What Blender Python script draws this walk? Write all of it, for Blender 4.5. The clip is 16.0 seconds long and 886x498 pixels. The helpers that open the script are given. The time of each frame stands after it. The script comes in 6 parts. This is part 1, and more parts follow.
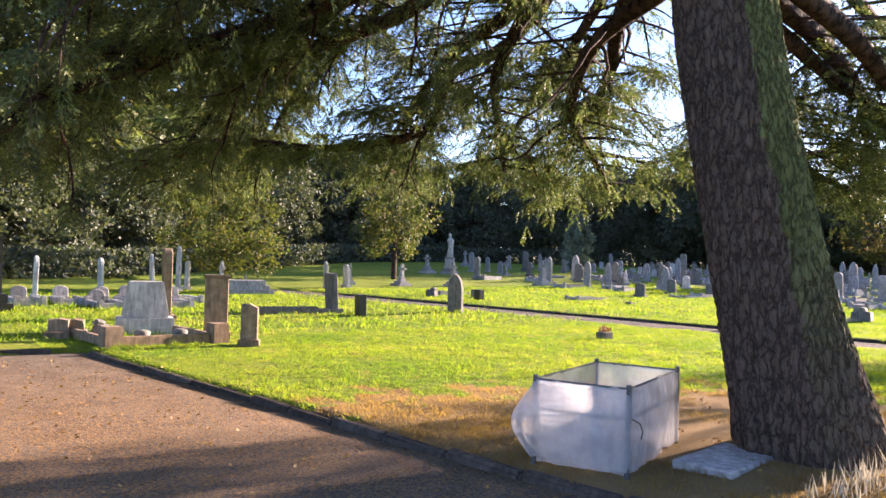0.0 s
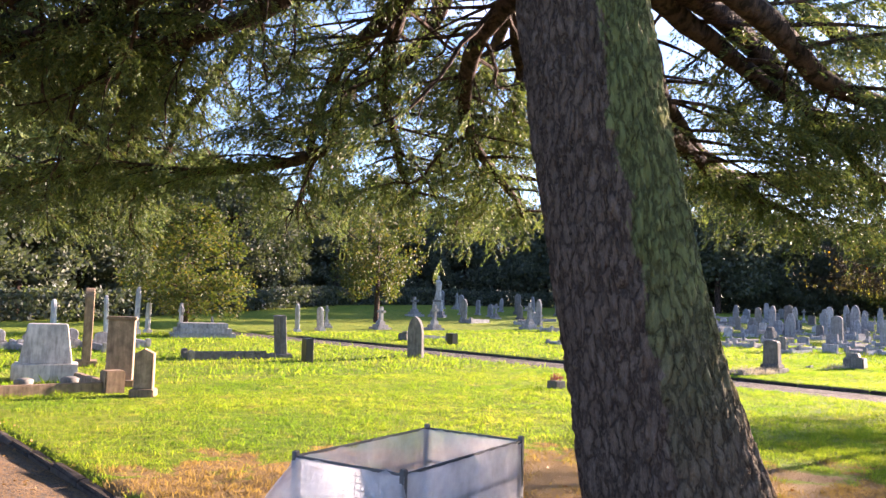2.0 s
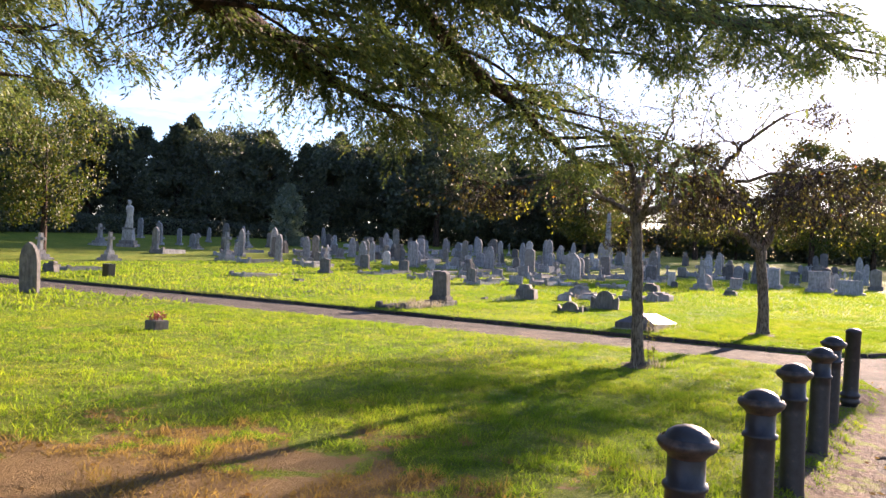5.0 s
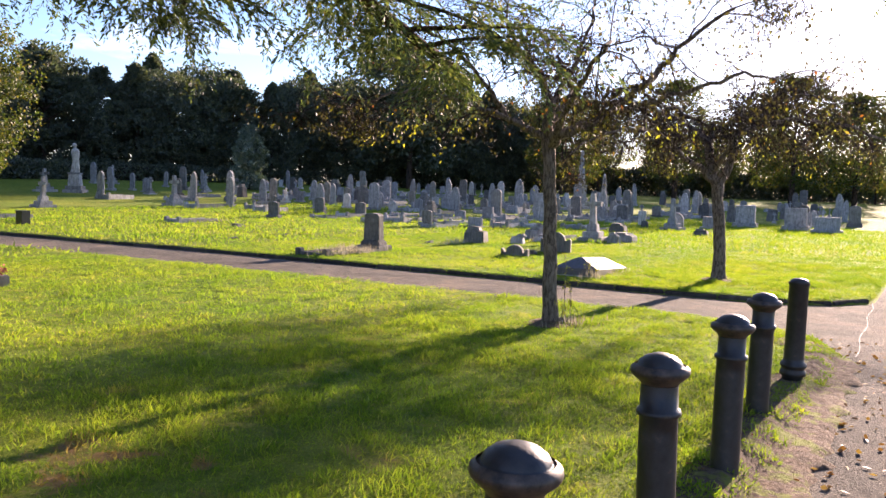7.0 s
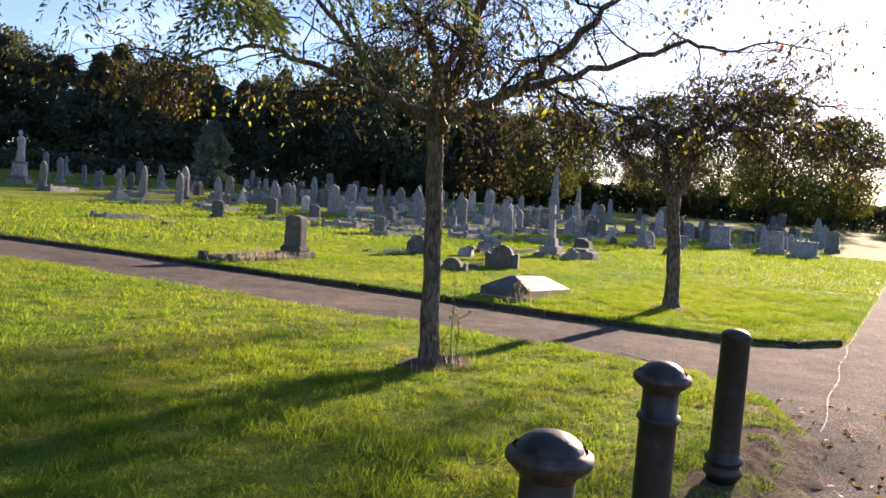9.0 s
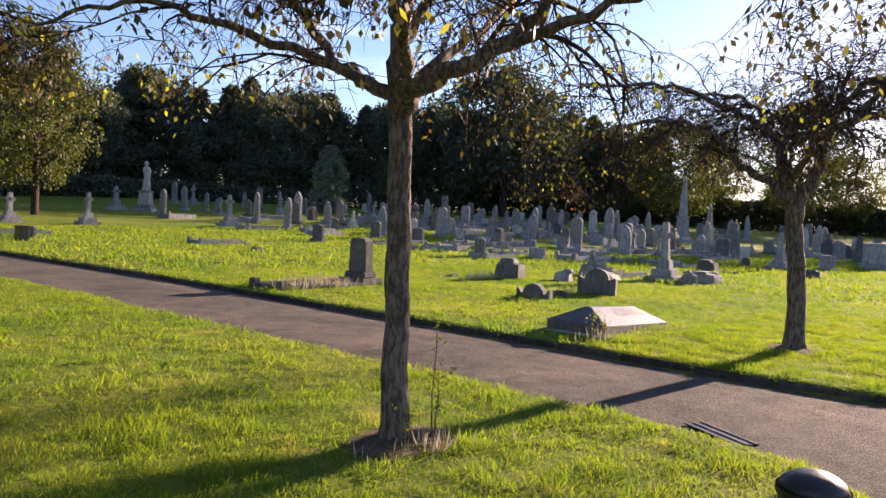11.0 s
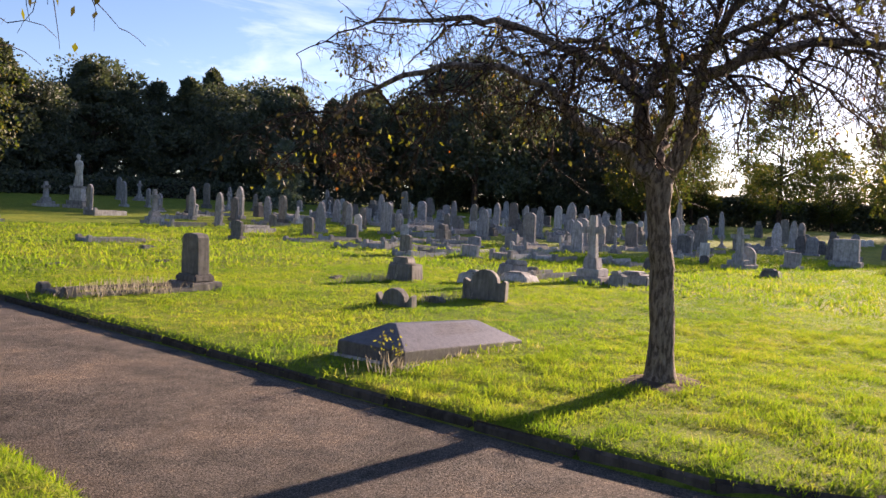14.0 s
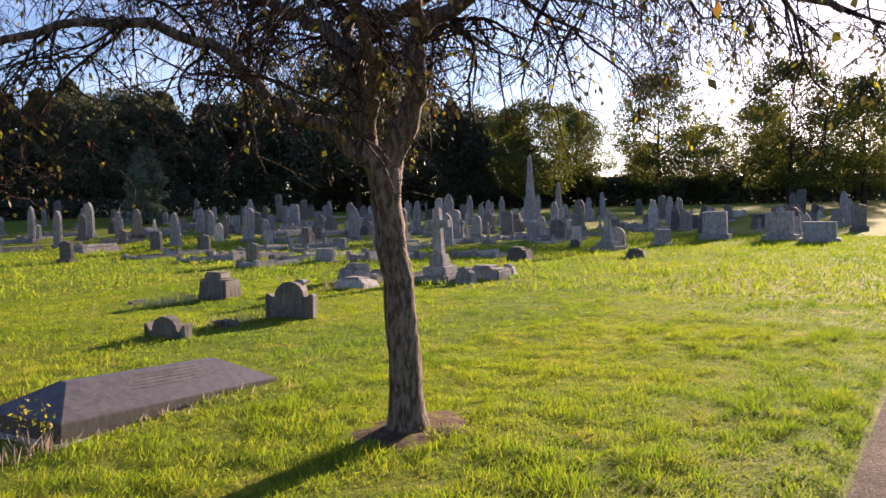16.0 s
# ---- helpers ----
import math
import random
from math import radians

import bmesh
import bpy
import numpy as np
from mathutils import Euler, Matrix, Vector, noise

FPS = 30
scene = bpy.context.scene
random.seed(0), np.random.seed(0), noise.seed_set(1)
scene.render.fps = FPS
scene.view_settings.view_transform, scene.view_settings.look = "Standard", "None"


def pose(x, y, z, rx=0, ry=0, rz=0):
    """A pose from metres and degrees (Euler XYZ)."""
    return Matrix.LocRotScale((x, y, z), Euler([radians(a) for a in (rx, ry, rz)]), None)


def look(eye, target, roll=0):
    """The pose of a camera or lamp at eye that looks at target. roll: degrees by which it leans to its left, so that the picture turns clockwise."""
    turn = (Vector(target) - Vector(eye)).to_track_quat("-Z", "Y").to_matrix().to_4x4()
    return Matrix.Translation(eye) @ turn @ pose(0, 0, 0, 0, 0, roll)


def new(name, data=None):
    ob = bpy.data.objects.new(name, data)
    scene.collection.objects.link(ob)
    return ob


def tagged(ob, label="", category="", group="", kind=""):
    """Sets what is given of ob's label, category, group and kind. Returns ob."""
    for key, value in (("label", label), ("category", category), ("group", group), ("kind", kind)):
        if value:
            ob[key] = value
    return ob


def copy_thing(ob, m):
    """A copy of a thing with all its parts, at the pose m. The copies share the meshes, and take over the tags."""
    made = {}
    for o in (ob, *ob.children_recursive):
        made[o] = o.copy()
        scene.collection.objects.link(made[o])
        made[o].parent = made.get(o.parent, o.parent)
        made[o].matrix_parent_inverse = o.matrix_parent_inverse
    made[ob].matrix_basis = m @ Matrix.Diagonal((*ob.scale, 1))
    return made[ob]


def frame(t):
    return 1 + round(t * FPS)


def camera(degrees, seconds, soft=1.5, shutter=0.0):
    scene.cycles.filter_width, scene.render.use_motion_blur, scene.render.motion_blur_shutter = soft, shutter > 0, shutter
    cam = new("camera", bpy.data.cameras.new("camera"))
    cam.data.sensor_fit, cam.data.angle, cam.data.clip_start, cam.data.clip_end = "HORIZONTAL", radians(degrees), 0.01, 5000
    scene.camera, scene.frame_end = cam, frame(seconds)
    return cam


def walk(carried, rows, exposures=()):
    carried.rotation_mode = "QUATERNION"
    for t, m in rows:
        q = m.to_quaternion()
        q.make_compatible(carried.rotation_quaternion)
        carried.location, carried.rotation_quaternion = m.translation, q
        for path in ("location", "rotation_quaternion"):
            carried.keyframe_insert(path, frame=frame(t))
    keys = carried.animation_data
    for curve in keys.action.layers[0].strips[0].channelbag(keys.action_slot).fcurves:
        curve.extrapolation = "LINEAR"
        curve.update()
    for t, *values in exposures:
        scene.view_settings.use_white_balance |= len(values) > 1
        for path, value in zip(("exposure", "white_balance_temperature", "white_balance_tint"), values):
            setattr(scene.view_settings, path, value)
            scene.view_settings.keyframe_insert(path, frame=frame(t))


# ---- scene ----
cam = camera(59.8, 16.0)
METRES, EYE, TILT, LEAN, TURN = 20.27, 1.6, 0.0, 0.0, -37.9
ROWS = [
    (0.0, 0.0, 0.0, 0.0, -0.03, 0.98, -1.76),
    (0.5, 0.0174, 0.0248, 0.0005, 4.55, 1.49, -1.79),
    (1.0, 0.0404, 0.0419, 0.0001, 4.43, 2.66, -1.79),
    (1.5, 0.0598, 0.0599, -0.001, 4.4, 3.54, -1.97),
    (2.0, 0.0822, 0.082, -0.0004, 0.65, 4.19, -1.82),
    (2.5, 0.1072, 0.0994, 0.0004, -2.01, 4.44, -1.65),
    (3.0, 0.1282, 0.1241, -0.0012, -4.36, 4.31, -2.55),
    (3.5, 0.1519, 0.145, -0.0031, -10.33, 3.54, -3.46),
    (4.0, 0.1728, 0.1695, -0.0046, -11.11, 1.86, -3.32),
    (4.5, 0.1969, 0.1928, -0.0043, -16.27, 1.86, -3.53),
    (7.0, 0.3243, 0.2914, -0.0071, -19.31, -4.24, -1.74),
    (7.5, 0.3475, 0.31, -0.0063, -18.52, -4.48, -1.69),
    (8.0, 0.3701, 0.3333, -0.0062, -19.89, -4.24, -3.51),
    (8.5, 0.3963, 0.3526, -0.0073, -21.14, -3.98, -4.31),
    (9.0, 0.4189, 0.3746, -0.0095, -20.43, -3.5, -4.17),
    (11.5, 0.5317, 0.4816, -0.0114, -9.72, -2.41, -3.0),
    (12.0, 0.5562, 0.5012, -0.0126, -11.11, -2.53, -3.58),
    (12.5, 0.579, 0.5183, -0.011, -11.05, -2.74, -2.82),
    (13.0, 0.6034, 0.5407, -0.0104, -11.14, -2.77, -2.74),
    (13.5, 0.6308, 0.5565, -0.01, -11.2, -2.66, -2.86),
    (14.0, 0.6549, 0.5759, -0.011, -11.11, -2.53, -2.92),
    (14.5, 0.6812, 0.5933, -0.0103, -11.16, -2.53, -2.92),
    (15.0, 0.706, 0.6097, -0.0086, -11.1, -2.74, -1.13),
    (15.5, 0.7301, 0.6308, -0.0077, -13.39, -2.88, -0.95),
    (16.0, 0.7557, 0.6457, -0.007, -18.35, -2.72, 1.34),
]
walk(cam, [(t, pose(0, 0, EYE, TILT, LEAN, TURN) @ pose(METRES * x, METRES * y, METRES * z, 90 + pitch, roll, yaw)) for t, x, y, z, yaw, pitch, roll in ROWS],
     exposures=[(0.0, 2.65, 7100, 34), (2.0, 2.8, 7100, 35), (3.5, 2.6, 7300, 37), (4.5, 2.3, 7300, 34), (7.0, 2.2, 7200, 33), (8.0, 2.1, 7200, 32), (9.0, 1.8, 7200, 31), (12.0, 1.75, 7600, 34), (14.0, 1.75, 7600, 34), (15.5, 1.8, 7700, 35), (16.0, 1.6, 7700, 35)])

# ---- light: a low sun ahead and to the side, thin high cloud ----
SUN_AZ, SUN_EL = -1.5, 14.5
sun = new("sun", bpy.data.lights.new("sun", "SUN"))
sun.data.energy, sun.data.angle, sun.data.color = 5.0, radians(0.9), (1.0, 0.89, 0.72)
sun.matrix_world = look((60, 0, 40), (60 - math.cos(radians(SUN_EL)) * math.cos(radians(SUN_AZ)),
                                      -math.cos(radians(SUN_EL)) * math.sin(radians(SUN_AZ)), 40 - math.sin(radians(SUN_EL))))
world = bpy.data.worlds.new("world")
scene.world = world
world.use_nodes = True


def wire(nt, a, out, b, inp):
    nt.links.new(a.outputs[out], b.inputs[inp])


def build_world():
    nt = world.node_tree
    nt.nodes.clear()
    out = nt.nodes.new("ShaderNodeOutputWorld")
    bg = nt.nodes.new("ShaderNodeBackground")
    sky = nt.nodes.new("ShaderNodeTexSky")
    sky.sky_type, sky.sun_disc = "NISHITA", False
    sky.sun_elevation, sky.sun_rotation = radians(SUN_EL), radians(90 - SUN_AZ)
    sky.air_density, sky.dust_density, sky.ozone_density = 1.0, 0.4, 5.0
    # thin streaks of cirrus, longer than they are high
    co = nt.nodes.new("ShaderNodeTexCoord")
    mp = nt.nodes.new("ShaderNodeMapping")
    mp.inputs["Scale"].default_value = (2.2, 2.2, 11.0)
    mp.inputs["Rotation"].default_value = (radians(4), radians(-3), 0)
    no = nt.nodes.new("ShaderNodeTexNoise")
    no.inputs["Scale"].default_value, no.inputs["Detail"].default_value = 1.6, 8.0
    no.inputs["Roughness"].default_value, no.inputs["Distortion"].default_value = 0.58, 0.5
    ramp = nt.nodes.new("ShaderNodeValToRGB")
    ramp.color_ramp.elements[0].position, ramp.color_ramp.elements[1].position = 0.56, 0.80
    ramp.color_ramp.elements[1].color = (0.85, 0.85, 0.85, 1)
    mix = nt.nodes.new("ShaderNodeMixRGB")
    white = nt.nodes.new("ShaderNodeMixRGB")
    white.blend_type, white.inputs[0].default_value = "ADD", 1.0
    white.inputs[2].default_value = (2.6, 2.6, 2.7, 1)
    wire(nt, co, "Generated", mp, "Vector")
    wire(nt, mp, "Vector", no, "Vector")
    wire(nt, no, "Fac", ramp, "Fac")
    wire(nt, ramp, "Color", mix, 0)
    wire(nt, sky, "Color", mix, 1)
    wire(nt, sky, "Color", white, 1)
    wire(nt, white, "Color", mix, 2)
    wire(nt, mix, "Color", bg, "Color")
    bg.inputs["Strength"].default_value = 0.080
    wire(nt, bg, "Background", out, "Surface")


build_world()


# ---- materials ----
def shader(name, rough=0.8, metal=0.0, spec=0.3):
    m = bpy.data.materials.new(name)
    m.use_nodes = True
    nt = m.node_tree
    b = nt.nodes["Principled BSDF"]
    b.inputs["Roughness"].default_value, b.inputs["Metallic"].default_value = rough, metal
    b.inputs["Specular IOR Level"].default_value = spec
    return m, nt, b


def coords(nt, kind="Object", scale=(1, 1, 1)):
    c, mp = nt.nodes.new("ShaderNodeTexCoord"), nt.nodes.new("ShaderNodeMapping")
    mp.inputs["Scale"].default_value = scale
    wire(nt, c, kind, mp, "Vector")
    return mp


def position(nt, scale=(1, 1, 1)):
    c, mp = nt.nodes.new("ShaderNodeNewGeometry"), nt.nodes.new("ShaderNodeMapping")
    mp.inputs["Scale"].default_value = scale
    wire(nt, c, "Position", mp, "Vector")
    return mp


def noise_tex(nt, co, scale, detail=5.0, rough=0.6, distort=0.0):
    n = nt.nodes.new("ShaderNodeTexNoise")
    n.inputs["Scale"].default_value, n.inputs["Detail"].default_value = scale, detail
    n.inputs["Roughness"].default_value, n.inputs["Distortion"].default_value = rough, distort
    wire(nt, co, "Vector", n, "Vector")
    return n


def ramp_of(nt, src, out, stops):
    r = nt.nodes.new("ShaderNodeValToRGB")
    e = r.color_ramp.elements
    while len(e) < len(stops):
        e.new(0.5)
    for k, (p, c) in zip(e, stops):
        k.position = p
        k.color = (*c, 1) if len(c) == 3 else c
    wire(nt, src, out, r, "Fac")
    return r


def mixed(nt, fac, fac_out, a, b, blend="MIX"):
    m = nt.nodes.new("ShaderNodeMixRGB")
    m.blend_type = blend
    if isinstance(fac, float):
        m.inputs[0].default_value = fac
    else:
        wire(nt, fac, fac_out, m, 0)
    for k, v in ((1, a), (2, b)):
        if isinstance(v, tuple):
            m.inputs[k].default_value = (*v, 1)
        else:
            wire(nt, v, "Color", m, k)
    return m


def bumped(nt, b, src, out, strength, distance):
    k = nt.nodes.new("ShaderNodeBump")
    k.inputs["Strength"].default_value, k.inputs["Distance"].default_value = strength, distance
    wire(nt, src, out, k, "Height")
    wire(nt, k, "Normal", b, "Normal")
    return k


def grey(v):
    return (v, v, v)


def distance_mask(nt, centre, inner, outer, squash=(1, 1, 0)):
    """1 near the centre, 0 past the outer radius."""
    p = position(nt)
    sub = nt.nodes.new("ShaderNodeVectorMath")
    sub.operation = "SUBTRACT"
    sub.inputs[1].default_value = centre
    wire(nt, p, "Vector", sub, 0)
    mul = nt.nodes.new("ShaderNodeVectorMath")
    mul.operation = "MULTIPLY"
    mul.inputs[1].default_value = squash
    wire(nt, sub, "Vector", mul, 0)
    ln = nt.nodes.new("ShaderNodeVectorMath")
    ln.operation = "LENGTH"
    wire(nt, mul, "Vector", ln, 0)
    r = nt.nodes.new("ShaderNodeMapRange")
    r.inputs["From Min"].default_value, r.inputs["From Max"].default_value = outer, inner
    wire(nt, ln, "Value", r, "Value")
    return r


CEDAR = (6.7, 3.25)


def needle_fac(nt, wobble):
    """Where dry cedar needles have browned the turf: thick round the trunk, in ragged patches further out."""
    near = distance_mask(nt, (CEDAR[0] - 1.0, CEDAR[1] + 1.0, 0), 0.0, 5.9, (0.8, 1.0, 0))
    add = nt.nodes.new("ShaderNodeMath")
    add.operation = "ADD"
    wire(nt, near, "Result", add, 0)
    gain = nt.nodes.new("ShaderNodeMath")
    gain.operation, gain.inputs[1].default_value = "MULTIPLY", 1.25
    wire(nt, wobble, "Fac", gain, 0)
    wire(nt, gain, "Value", add, 1)
    return ramp_of(nt, add, "Value", [(0.92, (0, 0, 0)), (1.22, (0.85, 0.85, 0.85))])


def make_turf(name, blades):
    m, nt, b = shader(name, 0.85 if blades else 0.9, 0, 0.08)
    co = position(nt)
    big = noise_tex(nt, co, 0.35, 4, 0.6)
    mid = noise_tex(nt, co, 1.7, 6, 0.65, 0.4)
    if blades:
        geo = nt.nodes.new("ShaderNodeNewGeometry")
        own = ramp_of(nt, geo, "Random Per Island", [(0.0, (0.105, 0.19, 0.024)), (0.6, (0.17, 0.255, 0.03)), (0.95, (0.21, 0.275, 0.04)), (1.0, (0.32, 0.30, 0.11))])
    else:
        fine = noise_tex(nt, co, 55, 6, 0.75)
        own = ramp_of(nt, fine, "Fac", [(0.3, (0.07, 0.105, 0.016)), (0.5, (0.155, 0.20, 0.026)), (0.7, (0.235, 0.268, 0.042))])
    small = noise_tex(nt, co, 5.5, 3, 0.6)
    tone = mixed(nt, 1.0, "", ramp_of(nt, big, "Fac", [(0.35, (0.72, 0.86, 0.8)), (0.65, (1.18, 1.08, 1.0))]), ramp_of(nt, small, "Fac", [(0.34, (0.68, 0.78, 0.7)), (0.62, (1.12, 1.08, 1.1))]), "MULTIPLY")
    col = mixed(nt, 1.0, "", own, tone, "MULTIPLY")
    dry = ramp_of(nt, mid, "Fac", [(0.56, (0, 0, 0)), (0.74, (0.65, 0.65, 0.65))])
    col = mixed(nt, dry, "Color", col, (0.36, 0.30, 0.09))
    col = mixed(nt, needle_fac(nt, mid), "Color", col, (0.24, 0.142, 0.075))
    wire(nt, col, "Color", b, "Base Color")
    if blades:
        out = nt.nodes["Material Output"]
        tr, ms = nt.nodes.new("ShaderNodeBsdfTranslucent"), nt.nodes.new("ShaderNodeMixShader")
        bright = mixed(nt, 1.0, "", col, (1.5, 1.45, 0.7), "MULTIPLY")
        wire(nt, bright, "Color", tr, "Color")
        ms.inputs[0].default_value = 0.5
        wire(nt, b, "BSDF", ms, 1)
        wire(nt, tr, "BSDF", ms, 2)
        wire(nt, ms, "Shader", out, "Surface")
    else:
        lump = noise_tex(nt, co, 26, 5, 0.7)
        bumped(nt, b, lump, "Fac", 0.9, 0.05)
    return m


M_TURF = make_turf("turf", False)
M_BLADE = make_turf("grass_blades", True)


def make_tarmac():
    m, nt, b = shader("tarmac", 0.95, 0, 0.08)
    co = position(nt)
    grain = noise_tex(nt, co, 55, 4, 0.75)
    vor = nt.nodes.new("ShaderNodeTexVoronoi")
    vor.inputs["Scale"].default_value = 85
    wire(nt, co, "Vector", vor, "Vector")
    big = noise_tex(nt, co, 0.8, 6, 0.65, 0.6)
    own = ramp_of(nt, vor, "Distance", [(0.05, (0.205, 0.182, 0.152)), (0.6, (0.076, 0.069, 0.06))])
    spk = ramp_of(nt, grain, "Fac", [(0.38, grey(0.62)), (0.65, grey(1.45))])
    col = mixed(nt, 1.0, "", own, spk, "MULTIPLY")
    wear = ramp_of(nt, big, "Fac", [(0.32, grey(0.68)), (0.5, grey(0.98)), (0.68, (1.42, 1.27, 1.15))])
    col = mixed(nt, 1.0, "", col, wear, "MULTIPLY")
    blot = noise_tex(nt, co, 3.6, 5, 0.7, 0.3)
    col = mixed(nt, 1.0, "", col, ramp_of(nt, blot, "Fac", [(0.36, grey(0.74)), (0.5, grey(1.0)), (0.66, (1.22, 1.14, 1.08))]), "MULTIPLY")
    # litter of fine dry needles under the cedar's reach
    litter = noise_tex(nt, co, 34, 4, 0.8)
    near = distance_mask(nt, (1.2, 7.0, 0), 1.0, 9.5, (1, 0.9, 0))
    k = nt.nodes.new("ShaderNodeMath")
    k.operation = "MULTIPLY"
    lit = ramp_of(nt, litter, "Fac", [(0.45, (0, 0, 0)), (0.6, (1, 1, 1))])
    wire(nt, lit, "Color", k, 0)
    wire(nt, near, "Result", k, 1)
    col = mixed(nt, k, "Value", col, (0.34, 0.19, 0.075))
    wire(nt, col, "Color", b, "Base Color")
    bumped(nt, b, grain, "Fac", 0.9, 0.022)
    return m


M_TARMAC = make_tarmac()


def make_stone(name, stops, lichen=(0.30, 0.29, 0.16), rough=0.85, scale=6.0, spec=0.25):
    """Weathered stone: tone of its own per stone, streaks, lichen spots and fine pitting."""
    m, nt, b = shader(name, rough, 0, spec)
    co = position(nt)
    info = nt.nodes.new("ShaderNodeObjectInfo")
    own = ramp_of(nt, info, "Random", stops)
    a = noise_tex(nt, co, scale, 6, 0.65, 0.3)
    tone = ramp_of(nt, a, "Fac", [(0.3, grey(0.6)), (0.7, grey(1.25))])
    col = mixed(nt, 1.0, "", own, tone, "MULTIPLY")
    streak = noise_tex(nt, position(nt, (9, 9, 1.2)), 1.6, 5, 0.6)
    col = mixed(nt, 1.0, "", col, ramp_of(nt, streak, "Fac", [(0.4, grey(1.0)), (0.68, grey(0.55))]), "MULTIPLY")
    spots = noise_tex(nt, co, scale * 3.1, 4, 0.7)
    col = mixed(nt, ramp_of(nt, spots, "Fac", [(0.58, (0, 0, 0)), (0.68, (0.7, 0.7, 0.7))]), "Color", col, lichen)
    wire(nt, col, "Color", b, "Base Color")
    pit = noise_tex(nt, co, 70, 4, 0.7)
    bumped(nt, b, pit, "Fac", 0.5, 0.006)
    return m


M_STONE = make_stone("weathered_stone", [(0.0, (0.22, 0.215, 0.21)), (0.35, (0.37, 0.355, 0.34)), (0.7, (0.30, 0.295, 0.295)), (1.0, (0.52, 0.50, 0.47))])
M_DARK = make_stone("dark_stone", [(0.0, (0.11, 0.105, 0.10)), (0.6, (0.19, 0.18, 0.165)), (1.0, (0.25, 0.235, 0.20))], (0.17, 0.16, 0.10))
M_PALE = make_stone("pale_stone", [(0.0, (0.55, 0.52, 0.47)), (1.0, (0.62, 0.6, 0.56))], (0.42, 0.40, 0.33), 0.7, 3.0)
M_TAN = make_stone("tan_stone", [(0.0, (0.25, 0.17, 0.11)), (1.0, (0.33, 0.235, 0.16))], (0.15, 0.15, 0.07))
M_KERB = make_stone("kerb_stone", [(0.0, (0.06, 0.05, 0.043)), (1.0, (0.115, 0.095, 0.08))], (0.10, 0.085, 0.05), 0.97, 6.0, 0.08)
M_GRANITE = make_stone("polished_granite", [(0.0, (0.095, 0.088, 0.09)), (1.0, (0.095, 0.088, 0.09))], (0.16, 0.15, 0.145), 0.42, 40.0, 0.5)
M_BLACK = make_stone("black_granite", [(0.0, (0.02, 0.019, 0.02)), (1.0, (0.03, 0.028, 0.03))], (0.05, 0.05, 0.05), 0.3, 30.0, 0.5)


